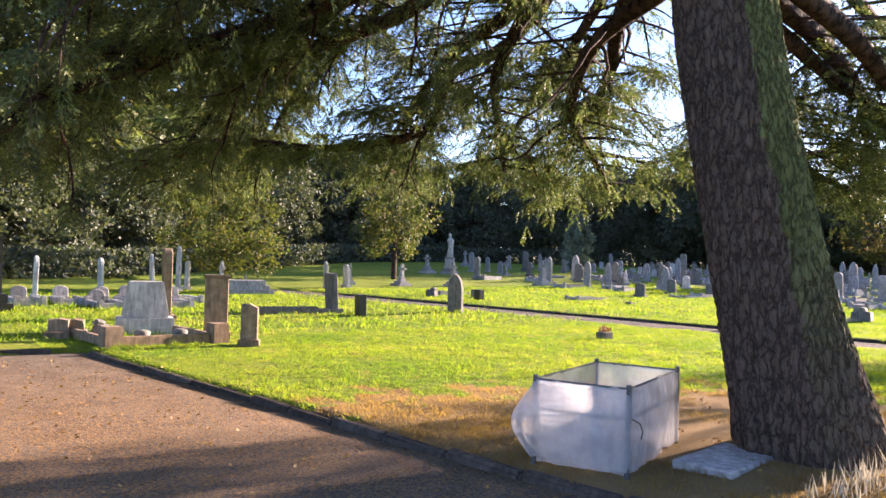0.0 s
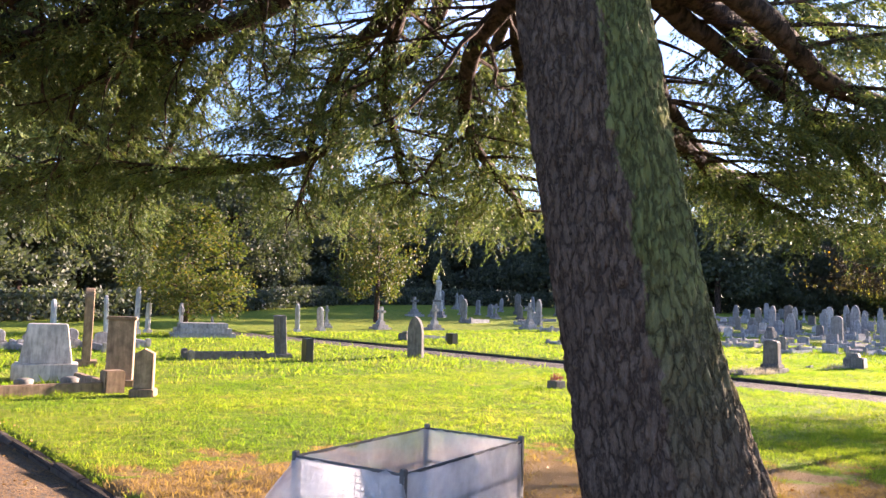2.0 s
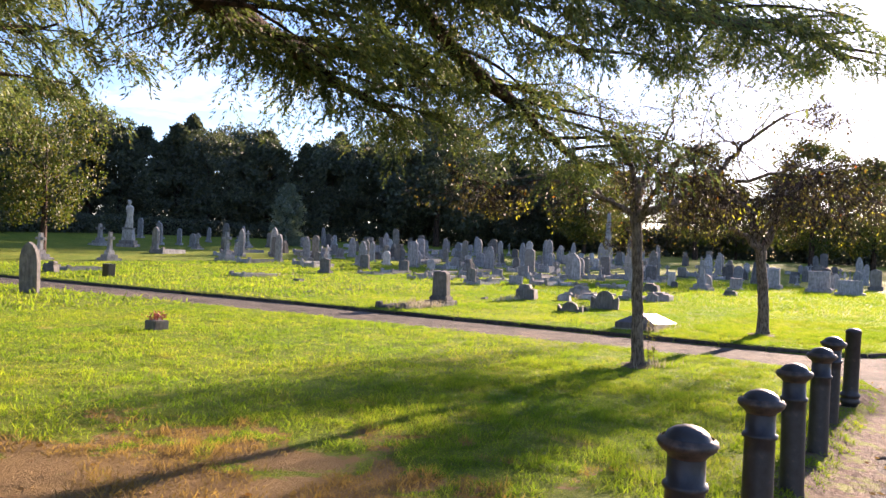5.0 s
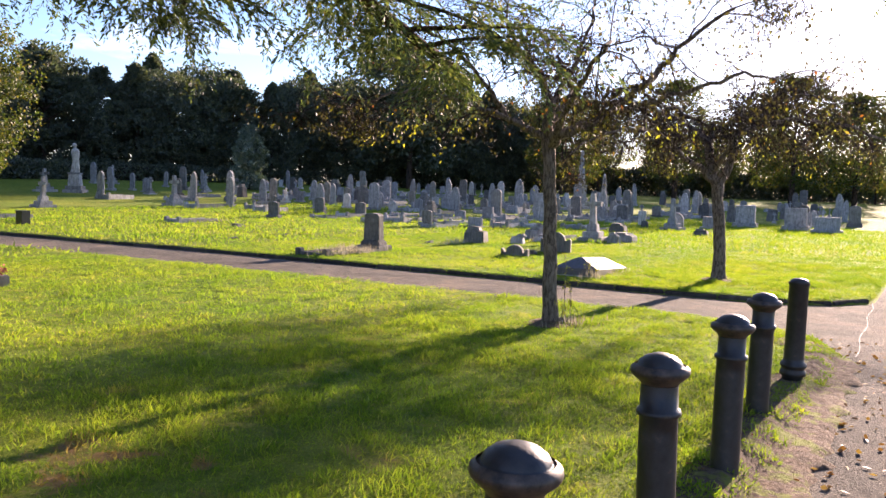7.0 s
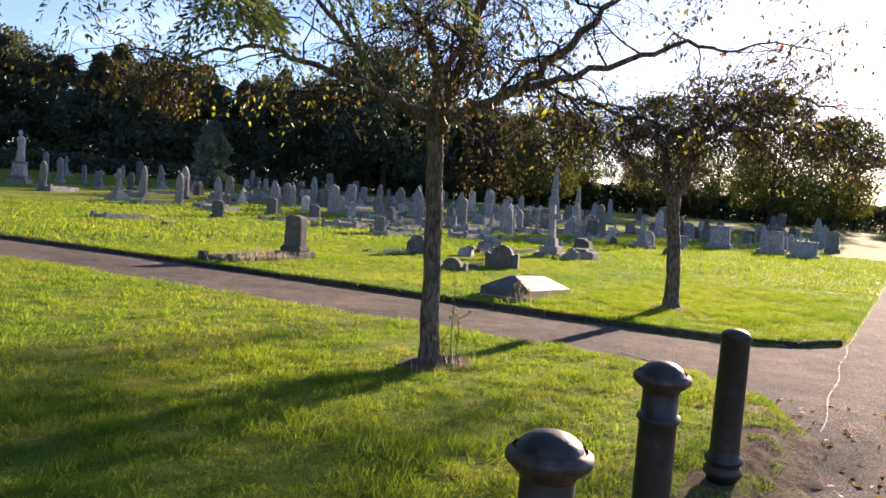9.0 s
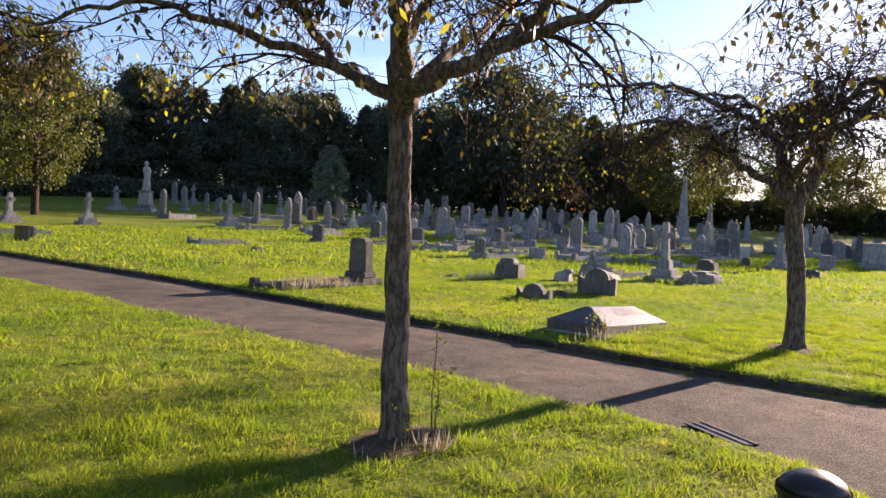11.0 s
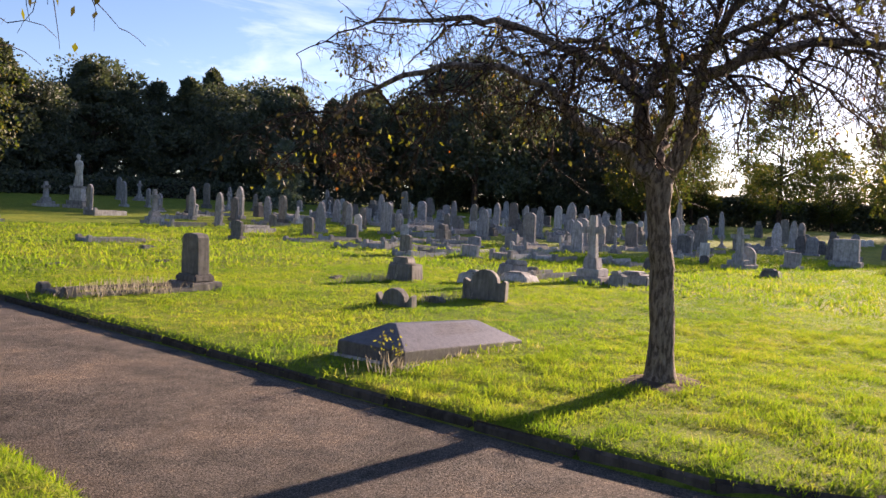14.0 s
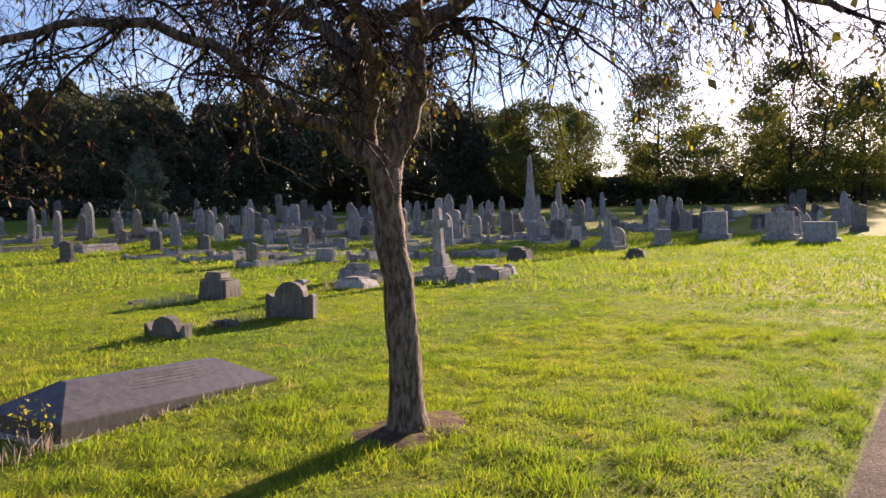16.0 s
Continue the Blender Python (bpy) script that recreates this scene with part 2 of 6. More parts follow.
def make_bark(name, lo, hi, scale, moss=False, depth=0.03):
    m, nt, b = shader(name, 0.92, 0, 0.15)
    co = coords(nt, "Object", (scale, scale, scale * 0.27))
    warp = noise_tex(nt, coords(nt, "Object", (scale * 0.5, scale * 0.5, scale * 0.5)), 1.0, 3, 0.6)
    add = nt.nodes.new("ShaderNodeMixRGB")
    add.blend_type, add.inputs[0].default_value = "ADD", 0.9
    wire(nt, co, "Vector", add, 1)
    wire(nt, warp, "Color", add, 2)
    ridges = nt.nodes.new("ShaderNodeTexNoise")
    ridges.inputs["Scale"].default_value, ridges.inputs["Detail"].default_value, ridges.inputs["Roughness"].default_value = 1.0, 4.0, 0.6
    wire(nt, add, "Color", ridges, "Vector")
    plates = ramp_of(nt, ridges, "Fac", [(0.40, (0, 0, 0)), (0.58, (1, 1, 1))])
    if moss:
        # long interlacing ridges with open cracks between, frayed by fine fibres
        far = nt.nodes.new("ShaderNodeMixRGB")
        far.blend_type, far.inputs[0].default_value = "ADD", 1.0
        wire(nt, coords(nt, "Object", (16, 16, 4.4)), "Vector", far, 1)
        bent = nt.nodes.new("ShaderNodeMixRGB")
        bent.blend_type, bent.inputs[0].default_value = "MULTIPLY", 1.0
        bent.inputs[2].default_value = (2.2, 2.2, 1.0, 1)
        wire(nt, noise_tex(nt, coords(nt, "Object", (8, 8, 6)), 1.0, 5, 0.62), "Color", bent, 1)
        wire(nt, bent, "Color", far, 2)
        vor = nt.nodes.new("ShaderNodeTexVoronoi")
        vor.feature = "DISTANCE_TO_EDGE"
        vor.inputs["Scale"].default_value = 1.0
        wire(nt, far, "Color", vor, "Vector")
        fibre = noise_tex(nt, coords(nt, "Object", (40, 40, 7)), 1.0, 5, 0.7)
        plates = mixed(nt, 0.35, "", ramp_of(nt, vor, "Distance", [(0.03, (0, 0, 0)), (0.14, (0.7, 0.7, 0.7)), (0.42, (1, 1, 1))]), ramp_of(nt, fibre, "Fac", [(0.35, (0, 0, 0)), (0.65, (1, 1, 1))]))
    col = mixed(nt, plates, "Color", lo, hi)
    fine = noise_tex(nt, co, 6.0, 5, 0.7)
    col = mixed(nt, 1.0, "", col, ramp_of(nt, fine, "Fac", [(0.3, grey(0.6)), (0.7, grey(1.3))]), "MULTIPLY")
    if moss:
        # algae on the side that the rain reaches
        # distance out from the leaning core, towards that side
        dot = nt.nodes.new("ShaderNodeVectorMath")
        dot.operation = "DOT_PRODUCT"
        dot.inputs[1].default_value = (0.25, -2.2, 0.43)
        wire(nt, coords(nt, "Object", (1, 1, 1)), "Vector", dot, 0)
        w = noise_tex(nt, coords(nt), 3.2, 6, 0.7)
        s = nt.nodes.new("ShaderNodeMath")
        s.operation = "MULTIPLY_ADD"
        s.inputs[1].default_value = 0.5
        wire(nt, w, "Fac", s, 0)
        wire(nt, dot, "Value", s, 2)
        f = ramp_of(nt, s, "Value", [(0.97, (0, 0, 0)), (1.22, (0.66, 0.66, 0.66))])
        # little of it near the foot
        sep = nt.nodes.new("ShaderNodeSeparateXYZ")
        wire(nt, coords(nt, "Object", (1, 1, 1)), "Vector", sep, "Vector")
        up = nt.nodes.new("ShaderNodeMath")
        up.operation = "MULTIPLY_ADD"
        up.inputs[1].default_value = 0.25
        wire(nt, w, "Fac", up, 0)
        third = nt.nodes.new("ShaderNodeMath")
        third.operation, third.inputs[1].default_value = "MULTIPLY", 0.33
        wire(nt, sep, "Z", third, 0)
        wire(nt, third, "Value", up, 2)
        f = mixed(nt, 1.0, "", f, ramp_of(nt, up, "Value", [(0.40, (0.12, 0.12, 0.12)), (0.80, (1, 1, 1))]), "MULTIPLY")
        col = mixed(nt, f, "Color", col, mixed(nt, plates, "Color", (0.055, 0.065, 0.02), (0.185, 0.24, 0.062)))
    wire(nt, col, "Color", b, "Base Color")
    h = mixed(nt, 0.25, "", plates, fine)
    bumped(nt, b, h, "Color", 1.0, depth)
    return m


M_CEDAR_BARK = make_bark("cedar_bark", (0.045, 0.030, 0.023), (0.185, 0.132, 0.098), 26.0, True, 0.035)
M_LIMB_BARK = make_bark("limb_bark", (0.02, 0.014, 0.011), (0.085, 0.055, 0.042), 12.0, False, 0.02)
M_BARK = make_bark("smooth_bark", (0.085, 0.064, 0.05), (0.25, 0.20, 0.16), 34.0, False, 0.014)


def make_leaf(name, stops, through_part=0.4, gain=(1.4, 1.5, 0.7), patch_scale=0.6, swing=0.25):
    m, nt, b = shader(name, 0.6, 0, 0.3)
    geo = nt.nodes.new("ShaderNodeNewGeometry")
    own = ramp_of(nt, geo, "Random Per Island", stops)
    patch = noise_tex(nt, position(nt), patch_scale, 3, 0.6)
    own = mixed(nt, 1.0, "", own, ramp_of(nt, patch, "Fac", [(0.35, grey(1 - swing)), (0.65, grey(1 + swing))]), "MULTIPLY")
    wire(nt, own, "Color", b, "Base Color")
    out = nt.nodes["Material Output"]
    tr, ms = nt.nodes.new("ShaderNodeBsdfTranslucent"), nt.nodes.new("ShaderNodeMixShader")
    wire(nt, mixed(nt, 1.0, "", own, gain, "MULTIPLY"), "Color", tr, "Color")
    ms.inputs[0].default_value = through_part
    wire(nt, b, "BSDF", ms, 1)
    wire(nt, tr, "BSDF", ms, 2)
    wire(nt, ms, "Shader", out, "Surface")
    return m


# wide colour swing in the needles paints sunlit tips against shaded inner sprays
M_NEEDLE = make_leaf("cedar_needles", [(0.0, (0.042, 0.068, 0.036)), (0.5, (0.078, 0.115, 0.05)), (0.92, (0.15, 0.185, 0.065)), (1.0, (0.13, 0.09, 0.05))], 0.32, (1.5, 1.5, 0.75), 2.6, 0.5)
M_DARKLEAF = make_leaf("dark_conifer", [(0.0, (0.045, 0.060, 0.046)), (0.7, (0.072, 0.09, 0.064)), (1.0, (0.115, 0.125, 0.07))], 0.25)
M_BROAD = make_leaf("broad_leaves", [(0.0, (0.035, 0.055, 0.015)), (0.6, (0.065, 0.085, 0.022)), (1.0, (0.13, 0.10, 0.03))], 0.4)
M_BLUEFIR = make_leaf("blue_conifer", [(0.0, (0.10, 0.14, 0.12)), (1.0, (0.17, 0.21, 0.17))], 0.3)
M_THORN = make_leaf("sparse_leaves", [(0.0, (0.045, 0.04, 0.022)), (0.8, (0.075, 0.06, 0.03)), (0.95, (0.20, 0.20, 0.03)), (1.0, (0.26, 0.07, 0.03))], 0.35)
M_YELLOW = make_leaf("yellowing_leaves", [(0.0, (0.17, 0.18, 0.03)), (1.0, (0.32, 0.29, 0.05))], 0.5)


# ---- mesh helpers ----
def mesh_of(name, verts, faces, mat, smooth=False):
    me = bpy.data.meshes.new(name)
    if isinstance(faces, np.ndarray):
        n, k = faces.shape
        verts = np.asarray(verts, dtype=np.float32)
        me.vertices.add(len(verts))
        me.vertices.foreach_set("co", verts.ravel())
        me.loops.add(n * k)
        me.loops.foreach_set("vertex_index", faces.astype(np.int32).ravel())
        me.polygons.add(n)
        me.polygons.foreach_set("loop_start", np.arange(0, n * k, k, dtype=np.int32))
        if smooth:
            me.polygons.foreach_set("use_smooth", np.ones(n, dtype=bool))
        me.update(calc_edges=True)
    else:
        me.from_pydata([tuple(v) for v in verts], [], faces)
        if smooth:
            me.polygons.foreach_set("use_smooth", np.ones(len(me.polygons), dtype=bool))
    me.materials.append(mat)
    return me


def put(name, me, parent=None, m=None, label=""):
    ob = new(name, me)
    if parent is not None:
        ob.parent = parent
    if m is not None:
        ob.matrix_basis = m
    if label:
        ob["label"] = label
    return ob


def part(name, bm, material, parent=None, label="", smooth=False, m=None):
    """Links a bmesh as one mesh object under a thing or under a part."""
    me = bpy.data.meshes.new(name)
    if smooth:
        for f in bm.faces:
            f.smooth = True
    bm.to_mesh(me)
    bm.free()
    me.materials.append(material)
    return put(name, me, parent, m, label)


def empty(name, m, label, category, group="", kind=""):
    ob = new(name)
    ob.empty_display_size = 0.2
    ob.matrix_basis = m
    return tagged(ob, label, category, group, kind)


def box(sx, sy, sz, at=(0, 0, 0), bevel=0.012, taper=1.0, jag=0.0, seed=0):
    """A block standing on at, with eased edges; taper: the top's share of the base; jag: unevenness in metres."""
    bm = bmesh.new()
    bmesh.ops.create_cube(bm, size=1.0)
    for v in bm.verts:
        k = taper if v.co.z > 0 else 1.0
        v.co = Vector((v.co.x * sx * k + at[0], v.co.y * sy * k + at[1], (v.co.z + 0.5) * sz + at[2]))
    if bevel > 0:
        bmesh.ops.bevel(bm, geom=bm.edges[:], offset=min(bevel, 0.4 * min(sx, sy, sz)), segments=2, affect="EDGES")
    if jag > 0:
        rnd = random.Random(seed)
        for v in bm.verts:
            v.co += Vector([rnd.uniform(-jag, jag) for _ in range(3)])
    return bm


def prism(outline, depth, z0=0.0, bevel=0.012):
    """A slab whose face is the outline (y, z), as thick as depth along x."""
    bm = bmesh.new()
    vs = [bm.verts.new((-depth / 2, y, z + z0)) for y, z in outline]
    f = bm.faces.new(vs)
    r = bmesh.ops.extrude_face_region(bm, geom=[f])
    bmesh.ops.translate(bm, vec=(depth, 0, 0), verts=[v for v in r["geom"] if isinstance(v, bmesh.types.BMVert)])
    bmesh.ops.recalc_face_normals(bm, faces=bm.faces[:])
    if bevel > 0:
        rim = [e for e in bm.edges if abs(e.verts[0].co.x - e.verts[1].co.x) < 1e-5]
        bmesh.ops.bevel(bm, geom=rim, offset=bevel, segments=1, affect="EDGES")
    return bm


def lathe(profile, sides=20):
    """A turned shape from (radius, height) pairs, from the foot to the tip."""
    bm = bmesh.new()
    rings = []
    for r, z in profile:
        if r < 1e-4:
            rings.append([bm.verts.new((0, 0, z))])
        else:
            rings.append([bm.verts.new((r * math.cos(2 * math.pi * i / sides), r * math.sin(2 * math.pi * i / sides), z)) for i in range(sides)])
    for a, b in zip(rings, rings[1:]):
        for i in range(sides):
            j = (i + 1) % sides
            if len(a) == 1 and len(b) == 1:
                continue
            if len(b) == 1:
                bm.faces.new((a[i], a[j], b[0]))
            elif len(a) == 1:
                bm.faces.new((a[0], b[j], b[i]))
            else:
                bm.faces.new((a[i], a[j], b[j], b[i]))
    if len(rings[0]) > 1:
        bm.faces.new(rings[0][::-1])
    return bm


def tube(points, radii, sides, store, ripple=0.0, rnd=None):
    """Adds a tapering tube along points to store = (verts, faces)."""
    verts, faces = store
    base = len(verts)
    pts = [Vector(p) for p in points]
    side = None
    for i, p in enumerate(pts):
        d = (pts[min(i + 1, len(pts) - 1)] - pts[max(i - 1, 0)])
        d = d.normalized() if d.length > 1e-6 else Vector((0, 0, 1))
        if side is None:
            side = d.cross(Vector((0.3, 0.2, 1.0)) if abs(d.z) < 0.9 else Vector((1, 0, 0))).normalized()
        side = (side - d * side.dot(d)).normalized()
        up = d.cross(side)
        for k in range(sides):
            a = 2 * math.pi * k / sides
            r = radii[i] * (1 + (rnd.uniform(-ripple, ripple) if ripple else 0))
            verts.append(tuple(p + (side * math.cos(a) + up * math.sin(a)) * r))
    for i in range(len(pts) - 1):
        for k in range(sides):
            a, b = base + i * sides + k, base + i * sides + (k + 1) % sides
            faces.append((a, b, b + sides, a + sides))


def value_noise(x, y, cell, seed):
    """Smooth noise from 0 to 1 for arrays of places."""
    table = np.random.RandomState(seed).rand(64, 64)
    u, v = np.asarray(x) / cell, np.asarray(y) / cell
    i, j = np.floor(u).astype(int), np.floor(v).astype(int)
    a, b = u - i, v - j
    a, b = a * a * (3 - 2 * a), b * b * (3 - 2 * b)
    t = lambda p, q: table[p % 64, q % 64]
    return (t(i, j) * (1 - a) + t(i + 1, j) * a) * (1 - b) + (t(i, j + 1) * (1 - a) + t(i + 1, j + 1) * a) * b


# ---- the lie of the land ----
def level(x, y):
    """Height of the paths and of the soil under the turf."""
    x, y = np.asarray(x, dtype=float), np.asarray(y, dtype=float)
    s = np.maximum(0.0, 0.55 * x + 0.83 * y)
    b = -0.24 * (1 - np.exp(-(s / 14.0) ** 1.5))
    u = np.clip(s, 26, 74) - 26
    hollow = -0.13 * np.exp(-((x - 6) / 9.0) ** 2 - ((y - 17) / 9.0) ** 2)
    return b - 0.03 + hollow + 0.0007 * u * u + np.clip(s - 74, 0, 60) * 0.02


def rounded(a, b, r):
    inside = np.minimum(a, b)
    corner = r - np.hypot(r - a, r - b)
    return np.where((a < r) & (b < r), corner, inside)


EDGE = 1.38


def bend(y):
    return 0.006 * np.clip(y - 12, 0, 40) ** 2


def kerb_x(y):
    return 4.32 - 0.062 * (np.clip(y, 4, 15) - 4.4)


def lawn(x, y):
    """Signed distance into the turf: above 0 on grass, below 0 on the paths."""
    x, y = np.asarray(x, dtype=float), np.asarray(y, dtype=float)
    left = rounded(x - kerb_x(y), y - EDGE, 3.0)
    right = rounded(19.45 - bend(y) - x, y - EDGE, 2.1)
    one = np.minimum(left, right)
    two = rounded(x - 22.12 + bend(y), y - EDGE - 0.05, 1.7)
    bank = np.minimum(y - 15.6 - 0.35 * np.clip(2.0 - x, 0, 4), 19.45 - bend(y) - x)
    south = -3.4 - y
    return np.maximum(np.maximum(one, two), np.maximum(bank, south))


def mound(x, y):
    d = np.hypot(x - CEDAR[0], y - CEDAR[1])
    return 0.10 * np.exp(-(d / 1.5) ** 2)


def turf_z(x, y):
    sd = lawn(x, y)
    h = level(x, y) + np.clip(sd * 0.7, -0.12, 0.085) + np.where(sd > 0, mound(x, y), 0)
    lumps = (value_noise(x, y, 0.8, 3) - 0.5) * 0.03 + (value_noise(x, y, 3.5, 4) - 0.5) * 0.05
    return h + lumps * np.clip(sd * 1.2, 0, 1)


def gz(x, y):
    return float(turf_z(x, y))


def spaced(lo, hi, step, far):
    fine = np.arange(lo, hi + 1e-6, step)
    grow, out, d = [], hi, step
    while out < far:
        d *= 1.16
        out += d
        grow.append(out)
    down, out, d = [], lo, step
    while out > -far:
        d *= 1.16
        out -= d
        down.append(out)
    return np.array(down[::-1] + list(fine) + grow)


def sheet(name, xs, ys, height, mat):
    X, Y = np.meshgrid(xs, ys)
    V = np.stack([X.ravel(), Y.ravel(), height(X.ravel(), Y.ravel())], 1)
    nx, ny = len(xs), len(ys)
    i = (np.arange(ny - 1)[:, None] * nx + np.arange(nx - 1)[None, :]).ravel()
    return put(name, mesh_of(name, V, np.stack([i, i + 1, i + nx + 1, i + nx], 1), mat, True))


tagged(sheet("ground", spaced(-2, 32, 0.17, 1800), spaced(-4, 22, 0.17, 1800), turf_z, M_TURF),
       "sunlit mown grass with worn and needle-brown patches", "ground", kind="structure")
tagged(sheet("road", np.concatenate([np.arange(-60, 26, 0.5), np.arange(26, 140, 3.0)]), np.concatenate([np.arange(-4.2, 40, 0.4)]),
             lambda x, y: level(x, y) + 0.012 * (value_noise(x, y, 1.9, 9) - 0.5) - np.clip((lawn(x, y) - 0.25) * 0.4, 0, 0.4), M_TARMAC),
       "worn grey-brown tarmac drive littered with dry needles", "road", kind="structure")


# ---- branches and leaves ----
def leaf_cloud(centres, axes, length, width, rs, tip=0.0):
    """One pointed blade (two triangles) for each centre, along its axis."""
    n = len(centres)
    axes = axes / np.maximum(np.linalg.norm(axes, axis=1, keepdims=True), 1e-6)
    r = rs.normal(size=(n, 3))
    side = np.cross(axes, r)
    side /= np.maximum(np.linalg.norm(side, axis=1, keepdims=True), 1e-6)
    L = (length * rs.uniform(0.6, 1.3, n))[:, None]
    W = (width * rs.uniform(0.6, 1.3, n))[:, None]
    a, b = centres, centres + axes * L
    mid = centres + axes * L * 0.45
    V = np.stack([a, mid + side * W, b, mid - side * W], 1).reshape(-1, 3)
    i = np.arange(n) * 4
    return V, np.stack([i, i + 1, i + 2, i + 3], 1)


def joined(parts):
    V, F, base = [], [], 0
    for v, f in parts:
        V.append(v)
        F.append(f + base)
        base += len(v)
    return np.concatenate(V), np.concatenate(F)


def spray_shape(rs, twigs=8, tufts=8):
    """A drooping cedar spray along +x: side twigs, each set with needle tufts. Gives tuft places and directions."""
    P, D = [], []
    for k in range(twigs):
        u = (k + 0.5) / twigs
        root = np.array([u * 0.62, 0, -0.16 * u * u])
        s = 1 if k % 2 else -1
        length = 0.30 * (1 - 0.55 * u) + 0.06
        way = np.array([0.85, s * rs.uniform(0.45, 0.8), rs.uniform(-0.4, 0.0)])
        way /= np.linalg.norm(way)
        perp = np.cross(way, np.array([0, 0, 1.0]))
        perp /= np.linalg.norm(perp)
        for j in range(tufts):
            w = (j + 0.4) / tufts
            p = root + way * length * w + np.array([0, 0, -0.16 * w * w * length / 0.3])
            for q in (-1, 1):
                P.append(p + rs.normal(size=3) * 0.004)
                D.append(way * 0.95 + perp * q * rs.uniform(0.2, 0.6) + rs.normal(size=3) * 0.2 + np.array([0, 0, -0.25 * w]))
    return np.array(P), np.array(D)


def place_sprays(shapes, spots, rs, length, width):
    """spots: rows of (x, y, z, heading, droop, size)."""
    out = []
    pick = rs.randint(0, len(shapes), len(spots))
    for s, (P, D) in enumerate(shapes):
        S = spots[pick == s]
        if not len(S):
            continue
        ch, sh, cd, sd = np.cos(S[:, 3]), np.sin(S[:, 3]), np.cos(S[:, 4]), np.sin(S[:, 4])
        ax = np.stack([ch * cd, sh * cd, -sd], 1)
        ay = np.stack([-sh, ch, 0 * ch], 1)
        az = np.cross(ax, ay)
        R = np.stack([ax, ay, az], 1)
        Q = np.einsum("pk,nkj->npj", P, R) * S[:, None, 5:6] + S[:, None, :3]
        E = np.einsum("pk,nkj->npj", D, R)
        out.append(leaf_cloud(Q.reshape(-1, 3), E.reshape(-1, 3), length, width, rs))
    return joined(out)


def limb_path(path, n):
    """n points on a smooth curve through the path's points."""
    P = np.array(path, dtype=float)
    t = np.linspace(0, len(P) - 1, n)
    out = []
    for u in t:
        i = min(int(u), len(P) - 2)
        f = u - i
        p0, p1, p2, p3 = P[max(i - 1, 0)], P[i], P[i + 1], P[min(i + 2, len(P) - 1)]
        out.append(0.5 * (2 * p1 + (p2 - p0) * f + (2 * p0 - 5 * p1 + 4 * p2 - p3) * f * f + (3 * p1 - p0 - 3 * p2 + p3) * f ** 3))
    return np.array(out)


